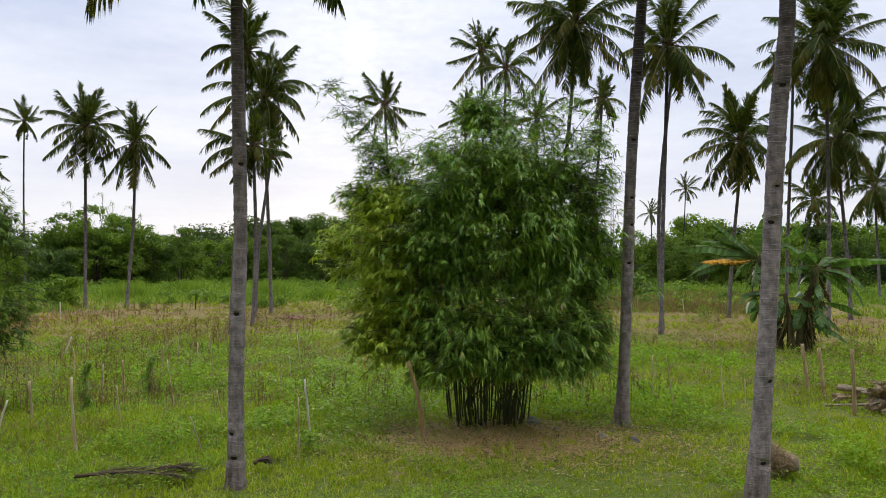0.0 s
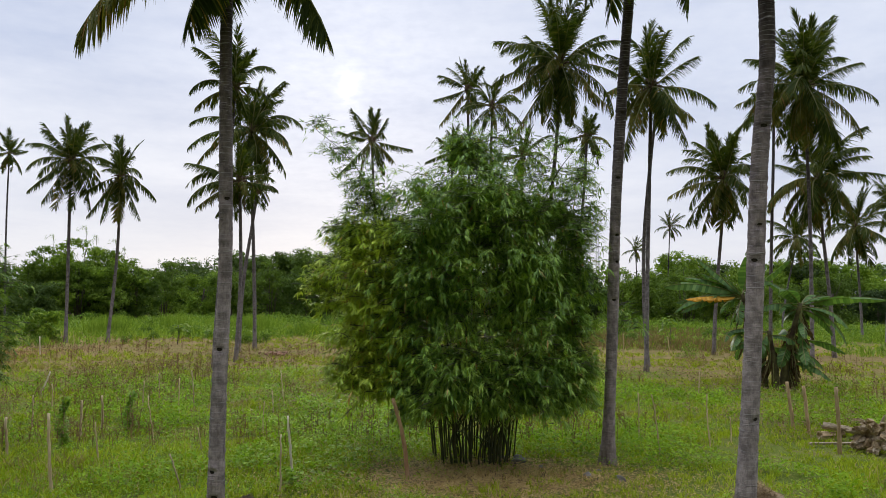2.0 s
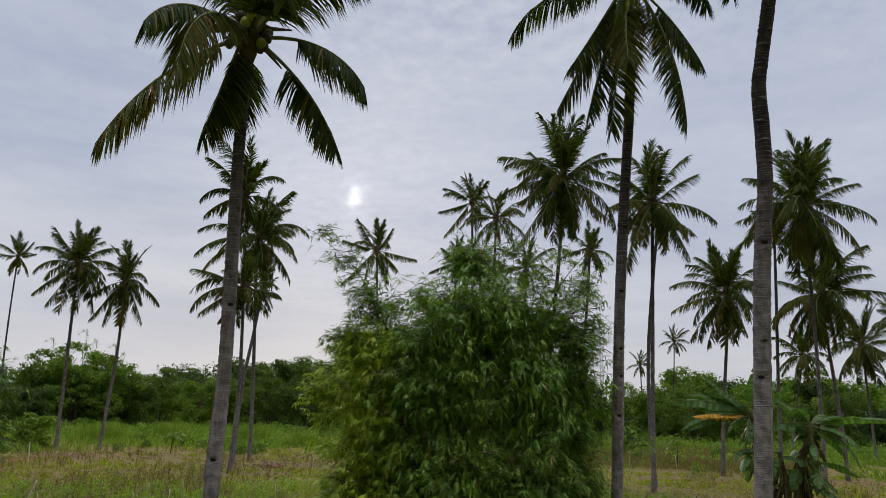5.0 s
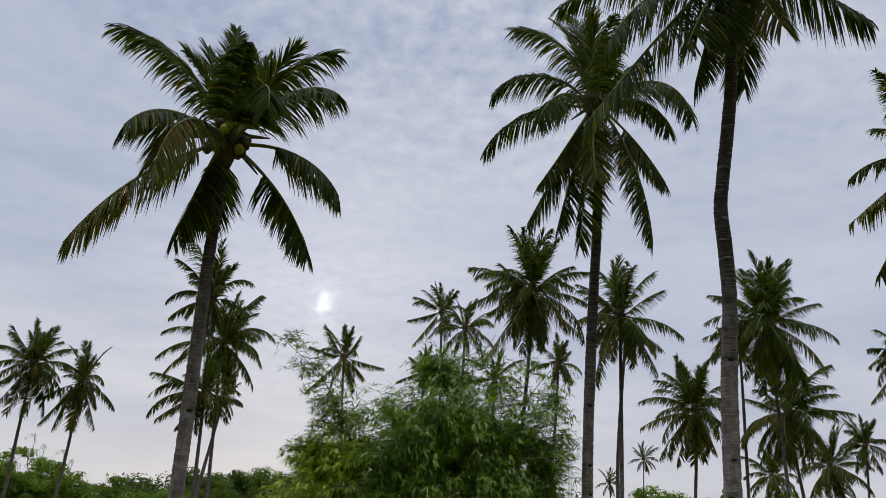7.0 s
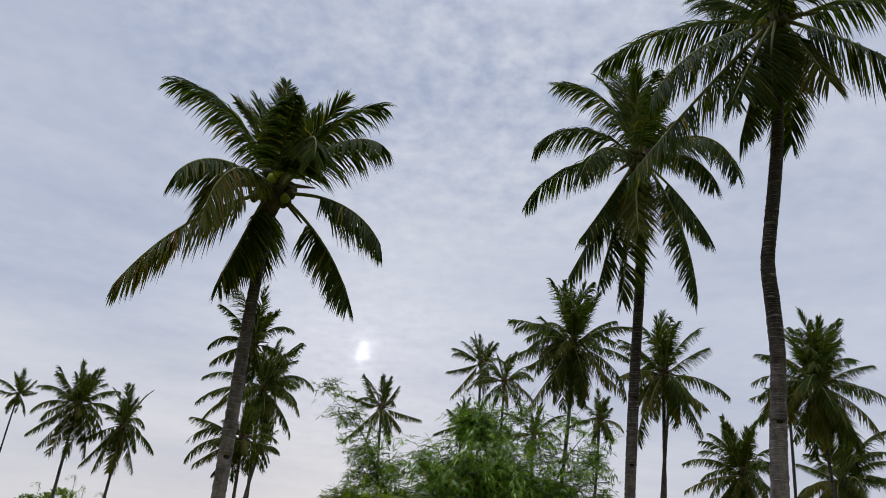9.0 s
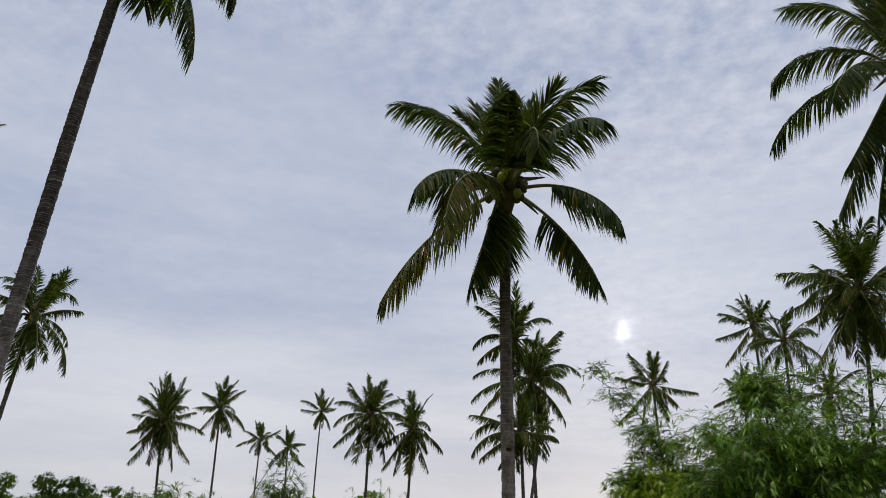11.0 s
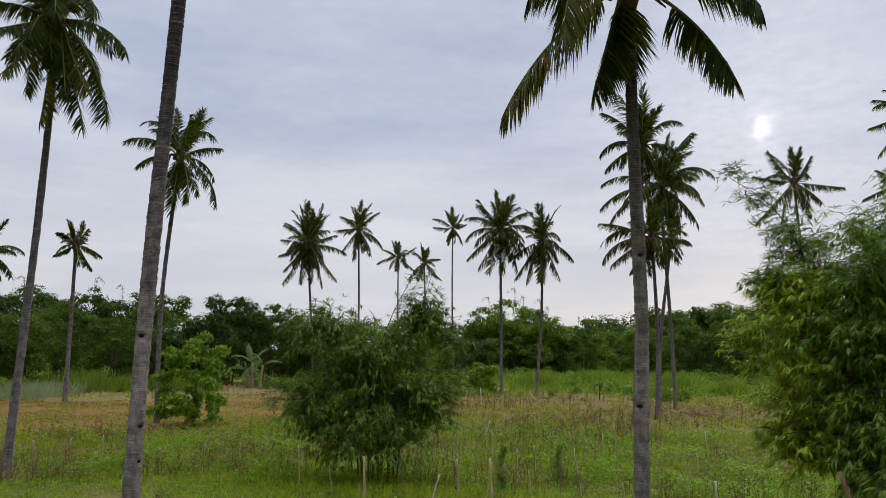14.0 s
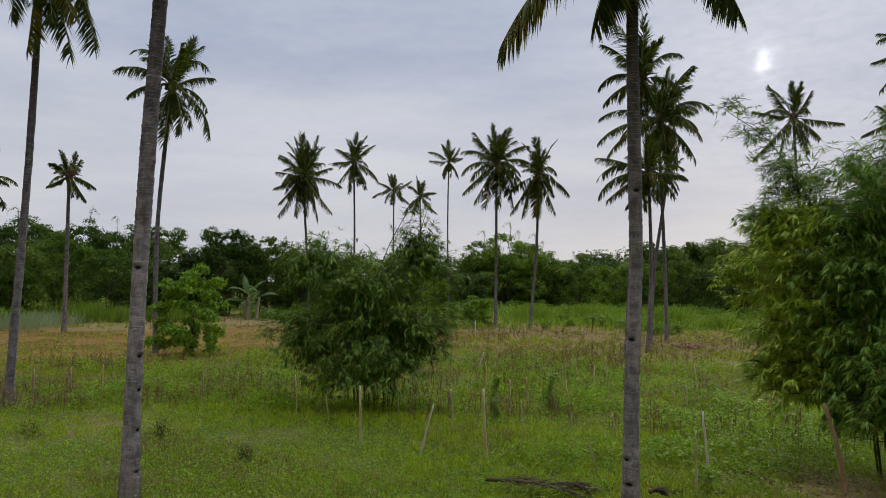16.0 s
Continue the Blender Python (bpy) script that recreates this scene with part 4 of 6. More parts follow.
    # older foliage inside the lobes
    for (cx, cy, cz, rx, rz, share) in lobes:
        if share < 3:
            continue
        n = int(330 * share)
        d = unit(r.normal(size=(n, 3))) * r.uniform(0.1, 0.6, (n, 1)) * [rx, rx * 0.85, rz]
        p = np.array([cx, cy, cz]) - foot + d
        way = r.normal(0, 0.6, (n, 3)) + [0, 0, -0.8]
        q.append(leaves(p, way, r.uniform(0.3, 0.5, n), r.uniform(0.05, 0.09, n)))
    put("foliage", leaf_mesh("foliage", np.concatenate(q), leaf or BAMBOO_LEAF), clump)["kind"] = "stuff"
    # twigs that carry the fans
    tv = np.concatenate([np.stack([p - t * 0.45 + [0, 0, 0.05], p - t * 0.2 + [0, 0.012, 0.07], p + t * 0.05, p - t * 0.2 + [0, -0.012, 0.045]], 1) for p, t in twigs])
    put("twig_mass", leaf_mesh("twig_mass", tv[::2], CULM), clump)["kind"] = "stuff"
    for k in range(culms):
        a, d = r.uniform(0, 2 * math.pi), 0.95 * math.sqrt(r.random())
        x, y = math.cos(a) * d * 1.15, math.sin(a) * d * 0.8
        l = lobes[int(r.choice(len(lobes), p=w))]
        end = np.array(l[:3]) - foot + r.normal(0, 0.3, 3)
        h = end[2]
        p = spline([(x, y, -0.1), (x * 1.1 + end[0] * 0.04, y * 1.1 + end[1] * 0.04, h * 0.3), (end[0] * 0.45 + x * 0.4, end[1] * 0.45 + y * 0.4, h * 0.75), end], 26)
        rad = np.linspace(0.026, 0.008, 26) * r.uniform(0.7, 1.2)
        rad[::4] *= 1.22
        put("culm", poly_mesh("culm", tube(p, rad, 6), CULM), clump)
    for a, b, c in wisps:
        a, b, c = np.array(a) - foot, np.array(b) - foot, np.array(c) - foot
        put("culm", poly_mesh("culm", tube(spline([a, b, c], 20), np.linspace(0.022, 0.005, 20), 5), CULM), clump)
    return clump


bamboo((1.25, 20.05, 0), [
    (0.23, 19.10, 4.93, 1.74, 2.76, 13), (1.00, 20.08, 6.49, 1.75, 1.9, 14), (2.42, 19.25, 4.80, 1.77, 2.95, 12),
    (3.70, 20.05, 4.6, 1.0, 3.0, 5), (0.66, 18.79, 2.36, 1.58, 1.29, 8), (2.54, 19.03, 2.34, 1.46, 1.39, 6),
    (-1.37, 20.45, 6.0, 1.05, 0.75, 3.5), (-2.0, 20.29, 7.4, 0.66, 1.05, 1.6), (-2.5, 20.25, 8.25, 0.42, 0.5, 1.2), (-3.04, 20.17, 8.87, 0.54, 0.35, 0.6), (-1.5, 20.3, 6.95, 0.65, 0.5, 1.2),
    (3.29, 20.13, 7.74, 1.18, 1.18, 2.0), (4.32, 19.94, 7.26, 0.44, 1.72, 0.7)] + [(1.00, 20.28, 8.30, 0.79, 0.71, 3), (1.95, 20.61, 8.9, 0.9, 0.5, 0.6), (5.41, 20.60, 4.07, 0.57, 0.73, 0.6), (3.45, 19.4, 2.1, 1.0, 1.2, 3.5),
    (-0.9, 20.0, 3.6, 1.2, 1.9, 6), (3.86, 19.6, 2.48, 0.65, 1.1, 3), (5.47, 20.6, 3.72, 0.45, 0.5, 1.2), (-0.07, 18.9, 1.89, 0.9, 0.75, 3.6), (1.7, 18.8, 1.9, 0.9, 0.7, 3.4), (3.37, 19.4, 1.91, 0.65, 0.7, 2.2), (4.05, 19.8, 3.36, 0.6, 0.9, 2.4), (-1.74, 20.3, 7.32, 0.55, 0.7, 2), (1.05, 20.4, 8.46, 0.7, 0.8, 2), (3.85, 20.3, 6.7, 0.8, 0.8, 2.4), (3.62, 20.3, 6.0, 0.7, 0.7, 2.4), (4.25, 20.2, 7.4, 0.5, 0.6, 1),
    (1.14, 20.4, 8.2, 0.75, 0.75, 2.2), (2.07, 20.4, 8.3, 0.7, 0.7, 2), (3.15, 20.4, 7.7, 0.8, 0.7, 2.4), (4.08, 20.4, 7.6, 0.55, 0.6, 1.4), (3.46, 20.4, 8.6, 0.5, 0.5, 0.9), (4.35, 20.4, 6.8, 0.5, 0.6, 1.2),
    (3.0, 20.5, 6.65, 0.9, 0.8, 3), (1.9, 20.5, 7.1, 0.9, 0.8, 3), (3.93, 20.5, 6.1, 0.7, 0.7, 2.4), (-1.8, 20.4, 6.6, 0.7, 0.5, 2.2), (-2.4, 20.3, 6.05, 0.6, 0.5, 2), (-1.2, 20.4, 6.9, 0.6, 0.5, 2), (0.05, 20.5, 7.1, 0.7, 0.6, 2.4)],
    9.5, "dense green bamboo clump with drooping leaf fans and crowded culms", 5, 58,
    [((-1.0, 20.2, 5.5), (-2.0, 20.3, 7.8), (-3.3, 20.2, 9.0)), ((2.6, 20.1, 5.5), (3.4, 20.1, 7.6), (4.4, 20.0, 8.9)), ((1.6, 20.3, 6.0), (1.9, 20.5, 8.2), (2.6, 20.6, 9.6))])
bamboo((1.0, 20.35, 0), [
    (-1.25, 19.65, 4.1, 1.5, 2.0, 11), (-1.23, 19.46, 2.57, 1.34, 1.26, 6), (-2.75, 20.19, 4.3, 0.42, 1.0, 1.2), (-2.66, 19.9, 4.9, 0.62, 0.75, 2.6), (-1.84, 19.9, 5.81, 0.75, 0.6, 3),
    (-3.06, 20.1, 4.67, 0.4, 0.4, 1.2), (-1.74, 19.3, 2.19, 0.7, 0.6, 2.6)],
    10.5, "yellow-green bamboo bulging from the side of the big clump", 8, 6, (), LIME_BAMBOO_LEAF)
bamboo((-14.49, 21.02, 0), [
    (-14.94, 20.66, 3.46, 2.13, 1.94, 9), (-15.86, 19.45, 2.32, 1.53, 1.15, 5), (-13.28, 21.30, 2.57, 1.53, 1.34, 5), (-14.28, 20.15, 1.64, 2.07, 1.32, 7),
    (-13.46, 22.01, 5.26, 1.08, 1.18, 4), (-13.57, 21.94, 6.43, 0.63, 0.55, 0.9), (-16.49, 20.10, 4.77, 1.38, 0.99, 3.5), (-17.17, 19.26, 2.45, 0.98, 0.69, 2),
    (-12.66, 22.48, 3.13, 0.78, 0.98, 2), (-12.69, 22.46, 4.69, 0.69, 0.78, 2)],
    10.5, "broad low bamboo clump, dark green, hanging to the ground", 6, 26, [((-13.6, 21.9, 4.5), (-13.5, 22.0, 6.0), (-13.2, 22.1, 7.1))], DARK_BAMBOO_LEAF)


# ---- trees of the far edge ----
def crown_quads(lobes, count, size, seed, flat=0.6, sharp=0.5, squash=0.8, loose=0.45):
    """Leaf clumps that lie like shingles on a heap of lobes, uneven, with gaps."""
    r = np.random.default_rng(seed)
    w = np.array([l[3] ** 2 for l in lobes])
    w /= w.sum()
    out = []
    for (x, y, z, rad), share in zip(lobes, w):
        n = int(count * share)
        d = unit(r.normal(size=(n, 3)) + [0, 0, 0.25])
        d[:, 2] = np.where(d[:, 2] < -0.5, -d[:, 2], d[:, 2])
        bump = 1 + 0.12 * np.sin(d @ (r.normal(size=3) * 5) + 1) + 0.06 * np.sin(d @ (r.normal(size=3) * 11))
        p = np.array([x, y, z]) + d * (rad * bump * r.uniform(0.88, 1.0, n))[:, None] * [1, 1, squash]
        way = unit(unit(np.cross(d, r.normal(size=(n, 3)))) + d * 0.25 + r.normal(0, loose, (n, 3)) + [0, 0, -flat])
        s = size * r.uniform(0.6, 1.3, n)
        out.append(leaves(p, way, s, s * sharp, d + r.normal(0, loose, (n, 3))))
        # shaded inner leaves close the lobe
        n = max(18, n // 3)
        d = unit(r.normal(size=(n, 3)))
        p = np.array([x, y, z]) + d * (rad * r.uniform(0.3, 0.72, n))[:, None] * [1, 1, squash]
        out.append(leaves(p, r.normal(0, 1, (n, 3)), np.full(n, rad * 0.42), np.full(n, rad * 0.3), d))
    return np.concatenate(out)


def heap(r, width, height, n, head=(0.12, 0.24)):
    """Lobes for a round-headed tree."""
    out = []
    for k in range(n):
        a, d = r.uniform(0, 2 * math.pi), math.sqrt(r.random())
        z = height * r.uniform(0.05, 0.86) * (1 - 0.25 * d)
        out.append((math.cos(a) * d * width * 0.36, math.sin(a) * d * width * 0.36, z, width * r.uniform(*head)))
    return out


def tree_parts(width, height, leaf, size, count, seed, lobes=14, sharp=0.5, head=(0.12, 0.24), low=0.0):
    r = np.random.default_rng(seed)
    heads = heap(r, width, height, lobes, head)
    quads = crown_quads(heads, count, size, seed, sharp=sharp)
    crown = leaf_mesh("crown", quads[quads[:, 0, 2] > low * height], leaf)
    limbs = [tube(spline([(0, 0, -0.2), (r.normal(0, .1), r.normal(0, .1), height * 0.2), (r.normal(0, .3), r.normal(0, .3), height * 0.5)], 8), np.linspace(0.03, 0.018, 8) * height * 0.7, 7)]
    for x, y, z, rad in heads[:4]:
        limbs.append(tube(spline([(0, 0, height * 0.15), (x * 0.45, y * 0.45, height * 0.15 + (z - height * 0.15) * 0.6), (x, y, z)], 5), np.linspace(0.012, 0.004, 5) * height * 0.7, 4))
    return crown, poly_mesh("trunk", join(limbs), TREE_BARK)


def feather_parts(width, height, size, count, seed, leaf):
    """A wild bamboo thicket: pads of leaves on stems that arch over, stacked into a billowing heap."""
    r = np.random.default_rng(seed)
    pads, stems = [], []
    for k in range(58):
        a, d = r.uniform(0, 2 * math.pi), math.sqrt(r.random())
        top = height * (1.0 - 0.42 * d * d)
        z = top * r.uniform(0.12, 1.0) ** 0.7
        pads.append((math.cos(a) * width * 0.46 * d, math.sin(a) * width * 0.46 * d, z - 0.4, width * r.uniform(0.085, 0.155)))
    for x, y, z, rad in pads[:20]:
        p = spline([(x * 0.2, y * 0.2, -0.1), (x * 0.35, y * 0.35, z * 0.7), (x * 0.8, y * 0.8, z * 1.03), (x * 1.12, y * 1.12, z * 0.93)], 6)
        stems.append(tube(p, np.linspace(0.05, 0.012, 6), 3))
    q = crown_quads(pads, count, size, seed, 0.3, 0.42, 0.5, 0.4)
    # thin plumes stand out over the top
    for k in range(2):
        a, d = r.uniform(0, 2 * math.pi), r.uniform(0, 0.8)
        x, y = math.cos(a) * width * 0.4 * d, math.sin(a) * width * 0.4 * d
        h = height * (1.0 - 0.42 * d * d) * r.uniform(0.96, 1.08)
        p = spline([(x, y, h * 0.7), (x * 1.1, y * 1.1, h * 0.95), (x * 1.3 + 0.3, y * 1.3, h), (x * 1.5 + 0.8, y * 1.5, h * 0.95)], 40)
        stems.append(tube(p[::5], np.linspace(0.03, 0.01, 8), 3))
        b = p[r.integers(4, 40, 80)] + r.normal(0, 0.11, (80, 3))
        q = np.concatenate([q, leaves(b, r.normal(0, 0.6, (80, 3)) + [0, 0, -0.6], r.uniform(0.14, 0.3, 80), 0.07)])
    q = q[q[:, 0, 2] > 0.02]
    return leaf_mesh("crown", q, leaf), poly_mesh("trunk", join(stems), TREE_BARK)


DARK = [tree_parts(11, 10, TREE_LEAF, 0.22, 6600, 40 + k, 46, 0.6, (0.08, 0.16)) for k in range(3)]
MIX = [tree_parts(10, 10, GROVE_LEAF, 0.22, 6600, 50 + k, 44, 0.6, (0.08, 0.16)) for k in range(3)]
# trees behind the first row
DARK_BACK = [tree_parts(11, 10, TREE_LEAF, 0.32, 2500, 43 + k, 36, 0.65, (0.09, 0.19)) for k in range(2)]
MIX_BACK = [tree_parts(10, 10, GROVE_LEAF, 0.32, 2500, 53 + k, 34, 0.65, (0.09, 0.19)) for k in range(2)]
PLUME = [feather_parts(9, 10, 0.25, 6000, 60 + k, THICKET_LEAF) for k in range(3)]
LIGHT_PLUME = [feather_parts(9, 10, 0.25, 6000, 64 + k, GROVE_LEAF) for k in range(2)]
SHRUB = [tree_parts(3.2, 2.0, SHRUB_LEAF, 0.26, 420, 70 + k, 12, 0.5, (0.10, 0.22)) for k in range(3)]


def stand(name, parts, x, y, scale, stretch, turn, label, category, group):
    ob = thing(name, (x, y, 0), label, category, group)
    ob.matrix_basis = pose(x, y, 0, 0, 0, turn) @ Matrix.Diagonal((scale, scale, scale * stretch, 1))
    put("crown", parts[0], ob)
    if name == "bamboo_thicket":
        put("culm_mass", parts[1], ob)["kind"] = "stuff"
    else:
        put("trunk", parts[1], ob)
    return ob


def edge_of_field():
    r = np.random.default_rng(77)
    for row, (near, size) in enumerate([(0, 0.85), (14, 1.12), (32, 1.4)]):
        az = -74.0
        while az < 47:
            # the wood stands close on one side and far across the field
            if az < -42:
                d = 92
            elif az < -20:
                d = 92 + (az + 42) * 3.4
            else:
                d = 167 + 12 * math.sin(az * 0.25)
            d += near * (1 + d / 200) + r.uniform(-5, 5)
            x, y = d * math.sin(radians(az)), d * math.cos(radians(az))
            pick = r.random()
            h = min(size, 1.15 if az < -20 else 2) * (1.12 if az < -46 else 1.0 if az < -20 else 1.25) * r.uniform(0.82, 1.1)
            if az < -42:
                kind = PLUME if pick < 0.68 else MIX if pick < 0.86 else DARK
            elif az < -18:
                kind = DARK if pick < 0.35 else MIX if pick < 0.7 else PLUME
            else:
                kind = DARK if pick < (0.28 if az > 12 else 0.5) else MIX if pick < 0.85 else PLUME
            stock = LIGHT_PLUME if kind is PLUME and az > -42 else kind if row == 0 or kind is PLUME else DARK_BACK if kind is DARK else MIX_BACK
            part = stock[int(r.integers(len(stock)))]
            words = {"PLUME": "feathery green wild bamboo thicket at the field's edge", "DARK": "dark green round-headed tree in the far wood", "MIX": "leafy mid-green tree in the far wood"}
            key = "PLUME" if kind is PLUME else "DARK" if kind is DARK else "MIX"
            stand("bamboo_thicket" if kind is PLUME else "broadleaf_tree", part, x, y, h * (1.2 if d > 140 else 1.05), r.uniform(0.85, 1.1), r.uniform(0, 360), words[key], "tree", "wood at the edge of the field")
            az += math.degrees((5.4 if az < -42 else 7.6) * h * (1.0, 1.1, 1.1)[row] / d) * r.uniform(0.75, 1.1)


edge_of_field()


def grove_at(rows):
    r = np.random.default_rng(99)
    for az, d, h, kind, wide in rows:
        part = {"plume": LIGHT_PLUME, "dark": DARK, "mix": MIX}[kind]
        words = {"plume": "tall feathery bamboo thicket, light green, before the wood", "dark": "dark flat-topped tree standing over the far wood", "mix": "round mid-green tree standing over the far wood"}[kind]
        stand("bamboo_thicket" if kind == "plume" else "broadleaf_tree", part[int(r.integers(len(part)))], d * math.sin(radians(az)), d * math.cos(radians(az)),
              h / 9.2 * wide, 1 / wide, r.uniform(0, 360), words, "tree", "wood at the edge of the field")


grove_at([(-26.5, 152, 13.5, "plume", 1.0), (-24.5, 150, 15.0, "plume", 1.05), (-22.6, 150, 13.0, "plume", 1.0), (-21.2, 152, 11.0, "mix", 0.9), (-25.5, 165, 14, "mix", 1.0), (-28.2, 150, 12, "mix", 1.0),
          (-13.2, 215, 19.5, "dark", 1.25), (-11.6, 220, 20.0, "dark", 1.2), (-10.0, 215, 20.5, "mix", 1.1), (-8.6, 215, 21.0, "mix", 1.1), (-7.2, 220, 20.5, "mix", 1.1),
          (18.6, 205, 20.0, "mix", 1.0), (20.0, 210, 17.0, "mix", 1.1), (24.5, 230, 19.0, "mix", 1.1), (27.0, 235, 20.5, "dark", 1.0), (29.5, 225, 17.5, "mix", 1.2)])

# ---- ground cover ----
FIELD_AZ = (-70.0, 42.0)


def scatter(n, near, far, power, rng):
    """Places over the part of the field before the viewer, thinning out with distance."""
    u = rng.random(n)
    k = 1 - power
    d = (near ** k + u * (far ** k - near ** k)) ** (1 / k) if abs(k) > 1e-6 else near * (far / near) ** u
    a = np.radians(rng.uniform(*FIELD_AZ, n))
    return np.stack([d * np.sin(a), d * np.cos(a), np.zeros(n)], 1), d


def field_noise(p, scale, seed):
    """A smooth uneven field between about 0 and 1."""
    r = np.random.default_rng(seed)
    v = np.zeros(len(p))
    for k in range(6):
        w = r.normal(size=2)
        w *= scale * (1 + 0.7 * k) / np.linalg.norm(w)
        v += np.sin(p[:, 0] * w[0] + p[:, 1] * w[1] + r.uniform(0, 6)) / (1 + 0.5 * k)
    return 0.5 + v / 5.0


def tilled(p):
    d = np.hypot(p[:, 0], p[:, 1])
    return (p[:, 0] < -29) & (d > 40) & (d < 67)


def blades(name, p, d, low, high, width, spread, material, rng, label):
    n = len(p)
    lean = rng.normal(0, spread, (n, 3))
    lean[:, 2] = 1.0
    h = rng.uniform(low, high, n) * np.clip(0.25 + 1.5 * field_noise(p, 0.55, 71), 0.35, 1.6)
    side = unit(np.stack([p[:, 1], -p[:, 0], np.zeros(n)], 1) + rng.normal(0, 0.4, (n, 3)) * d[:, None])
    side[:, 2] *= 0.2
    w = width * (1 + d / 30.0) * rng.uniform(0.7, 1.3, n)
    base = p + [0, 0, -0.04]
    top = base + unit(lean) * h[:, None]
    mid = base + unit(lean * [0.5, 0.5, 1]) * (h * 0.55)[:, None]
    q = np.stack([base, mid + side * (w / 2)[:, None], top, mid - side * (w / 2)[:, None]], 1)
    ob = put(name, leaf_mesh(name, q, material))
    tagged(ob, label, "grass", kind="stuff")


def tufts(p, d, per, size, rng):
    """Several blades round each place."""
    n = len(p)
    q = np.repeat(p, per, 0)
    q[:, :2] += rng.normal(0, size, (n * per, 2))
    return q, np.repeat(d, per)


def bare(p):
    """The straw-covered patch before the bamboo."""
    return ((p[:, 0] - 1.4) / 3.4) ** 2 + ((p[:, 1] - 17.9) / 2.1) ** 2 < 1 + 0.5 * np.sin(p[:, 0] * 3) * np.sin(p[:, 1] * 4)


def cover():
    g = np.random.default_rng(21)
    # short turf near by, in tufts
    p, d = scatter(17000, 8.5, 60, 1.3, g)
    m = ~bare(p) | (g.random(len(p)) < 0.55)
    p, d = tufts(p[m], d[m], 9, 0.055, g)
    blades("lawn_grass", p, d, 0.06, 0.20, 0.014, 0.6, GRASS, g, "short bright green grass over the field")
    p, d = scatter(5500, 8.5, 17, 1.0, g)
    m = ~bare(p) | (g.random(len(p)) < 0.55)
    p, d = tufts(p[m], d[m], 11, 0.07, g)
    blades("turf_grass", p, d, 0.04, 0.13, 0.012, 0.9, GRASS, g, "close short turf with yellowed blades")
    # taller grass in the fenced strip and beyond
    p, d = scatter(15000, 16.5, 120, 0.8, g)
    m = (field_noise(p, 0.25, 5) > 0.40 - 0.25 * (d < 42)) & ~tilled(p) & ~bare(p)
    az = np.degrees(np.arctan2(p[:, 0], p[:, 1]))
    m &= ~((d < 20.5) & (np.abs(az - 12) < 16)) & ~((d < 22) & (az < -32))
    p, d = tufts(p[m], d[m], 13, 0.09, g)
    blades("tall_grass", p, d, 0.10, 0.34, 0.015, 0.7, GRASS, g, "knee-high green grass with mixed weeds")
    # dry grass
    p, d = scatter(17000, 9, 125, 0.75, g)
    az = np.degrees(np.arctan2(p[:, 0], p[:, 1]))
    m = (field_noise(p, 0.3, 9) + 0.26 * ((d > 42) & (d < 80)) - 0.14 * (p[:, 0] > 0.22 * d) + 0.36 * ((d > 74) & (az > 7) & (az < 25)) > 0.66) & ~tilled(p)
    p, d = tufts(p[m], d[m], 12, 0.10, g)
    blades("dry_grass", p, d, 0.08, 0.34, 0.014, 0.55, DRY_GRASS, g, "yellowed dry grass in loose patches")
    p, d = scatter(26000, 70, 128, 0.3, g)
    az = np.degrees(np.arctan2(p[:, 0], p[:, 1]))
    m = (az > 6) & (az < 27) & (field_noise(p, 0.12, 19) > 0.3)
    p, d = tufts(p[m], d[m], 6, 0.2, g)
    blades("straw_grass", p, d, 0.25, 0.75, 0.016, 0.4, BROWN_WEED, g, "waist-high withered grass in a far tan belt")
    # broad-leaved weeds, low and flat
    p, d = scatter(165000, 8.5, 48, 1.25, g)
    m = (field_noise(p, 0.5, 14) + 0.3 * (p[:, 0] < -6) > 0.47) & (~bare(p) | (g.random(len(p)) < 0.35))
    p, d = p[m], d[m]
    n = len(p)
    way = g.normal(0, 1, (n, 3)) * [1, 1, 0.25] + [0, 0, 0.25]
    q = leaves(p + np.stack([np.zeros(n), np.zeros(n), g.uniform(0.03, 0.22, n)], 1), way, g.uniform(0.03, 0.07, n) * (1 + d / 50), g.uniform(0.022, 0.045, n) * (1 + d / 50))
    tagged(put("broadleaf_weeds", leaf_mesh("broadleaf_weeds", q, WEED)), "low broad-leaved weeds mixed into the turf", "weeds", kind="stuff")
    # knee-high leafy weeds, green close by and withered in a belt farther out
    for name, mat, count, near, far, seed, words in (("leafy_weeds", WEED, 10000, 17, 44, 51, "knee-high leafy green weeds in the fenced strip"), ("withered_weeds", BROWN_WEED, 9500, 26, 70, 52, "withered red-brown weeds in a belt across the field")):
        p, d = scatter(count, near, far, 0.7, g)
        az = np.degrees(np.arctan2(p[:, 0], p[:, 1]))
        m = ~tilled(p) & ~bare(p) & ~((d < 20.5) & (np.abs(az - 12) < 16)) & ~((d < 24) & (az < -32))
        m &= field_noise(p, 0.4, seed) + (0.22 * np.exp(-((d - 37) / 9) ** 2) - 0.12 - 0.16 * (p[:, 0] > 0.22 * d) + 0.08 * (az < -14) + 0.34 * np.exp(-((d - 44) / 6) ** 2) * (az > 4) if mat is BROWN_WEED else 0.0) > 0.5
        p, d = tufts(p[m], d[m], 15, 0.13, g)
        n = len(p)
        p[:, 2] = g.uniform(0.05, 0.5, n) * np.clip(0.3 + 1.3 * field_noise(p, 0.9, seed + 9), 0.3, 1.4)
        way = g.normal(0, 1, (n, 3)) * [1, 1, 0.5] + [0, 0, 0.1]
        s = g.uniform(0.05, 0.12, n) * (1 + d / 70)
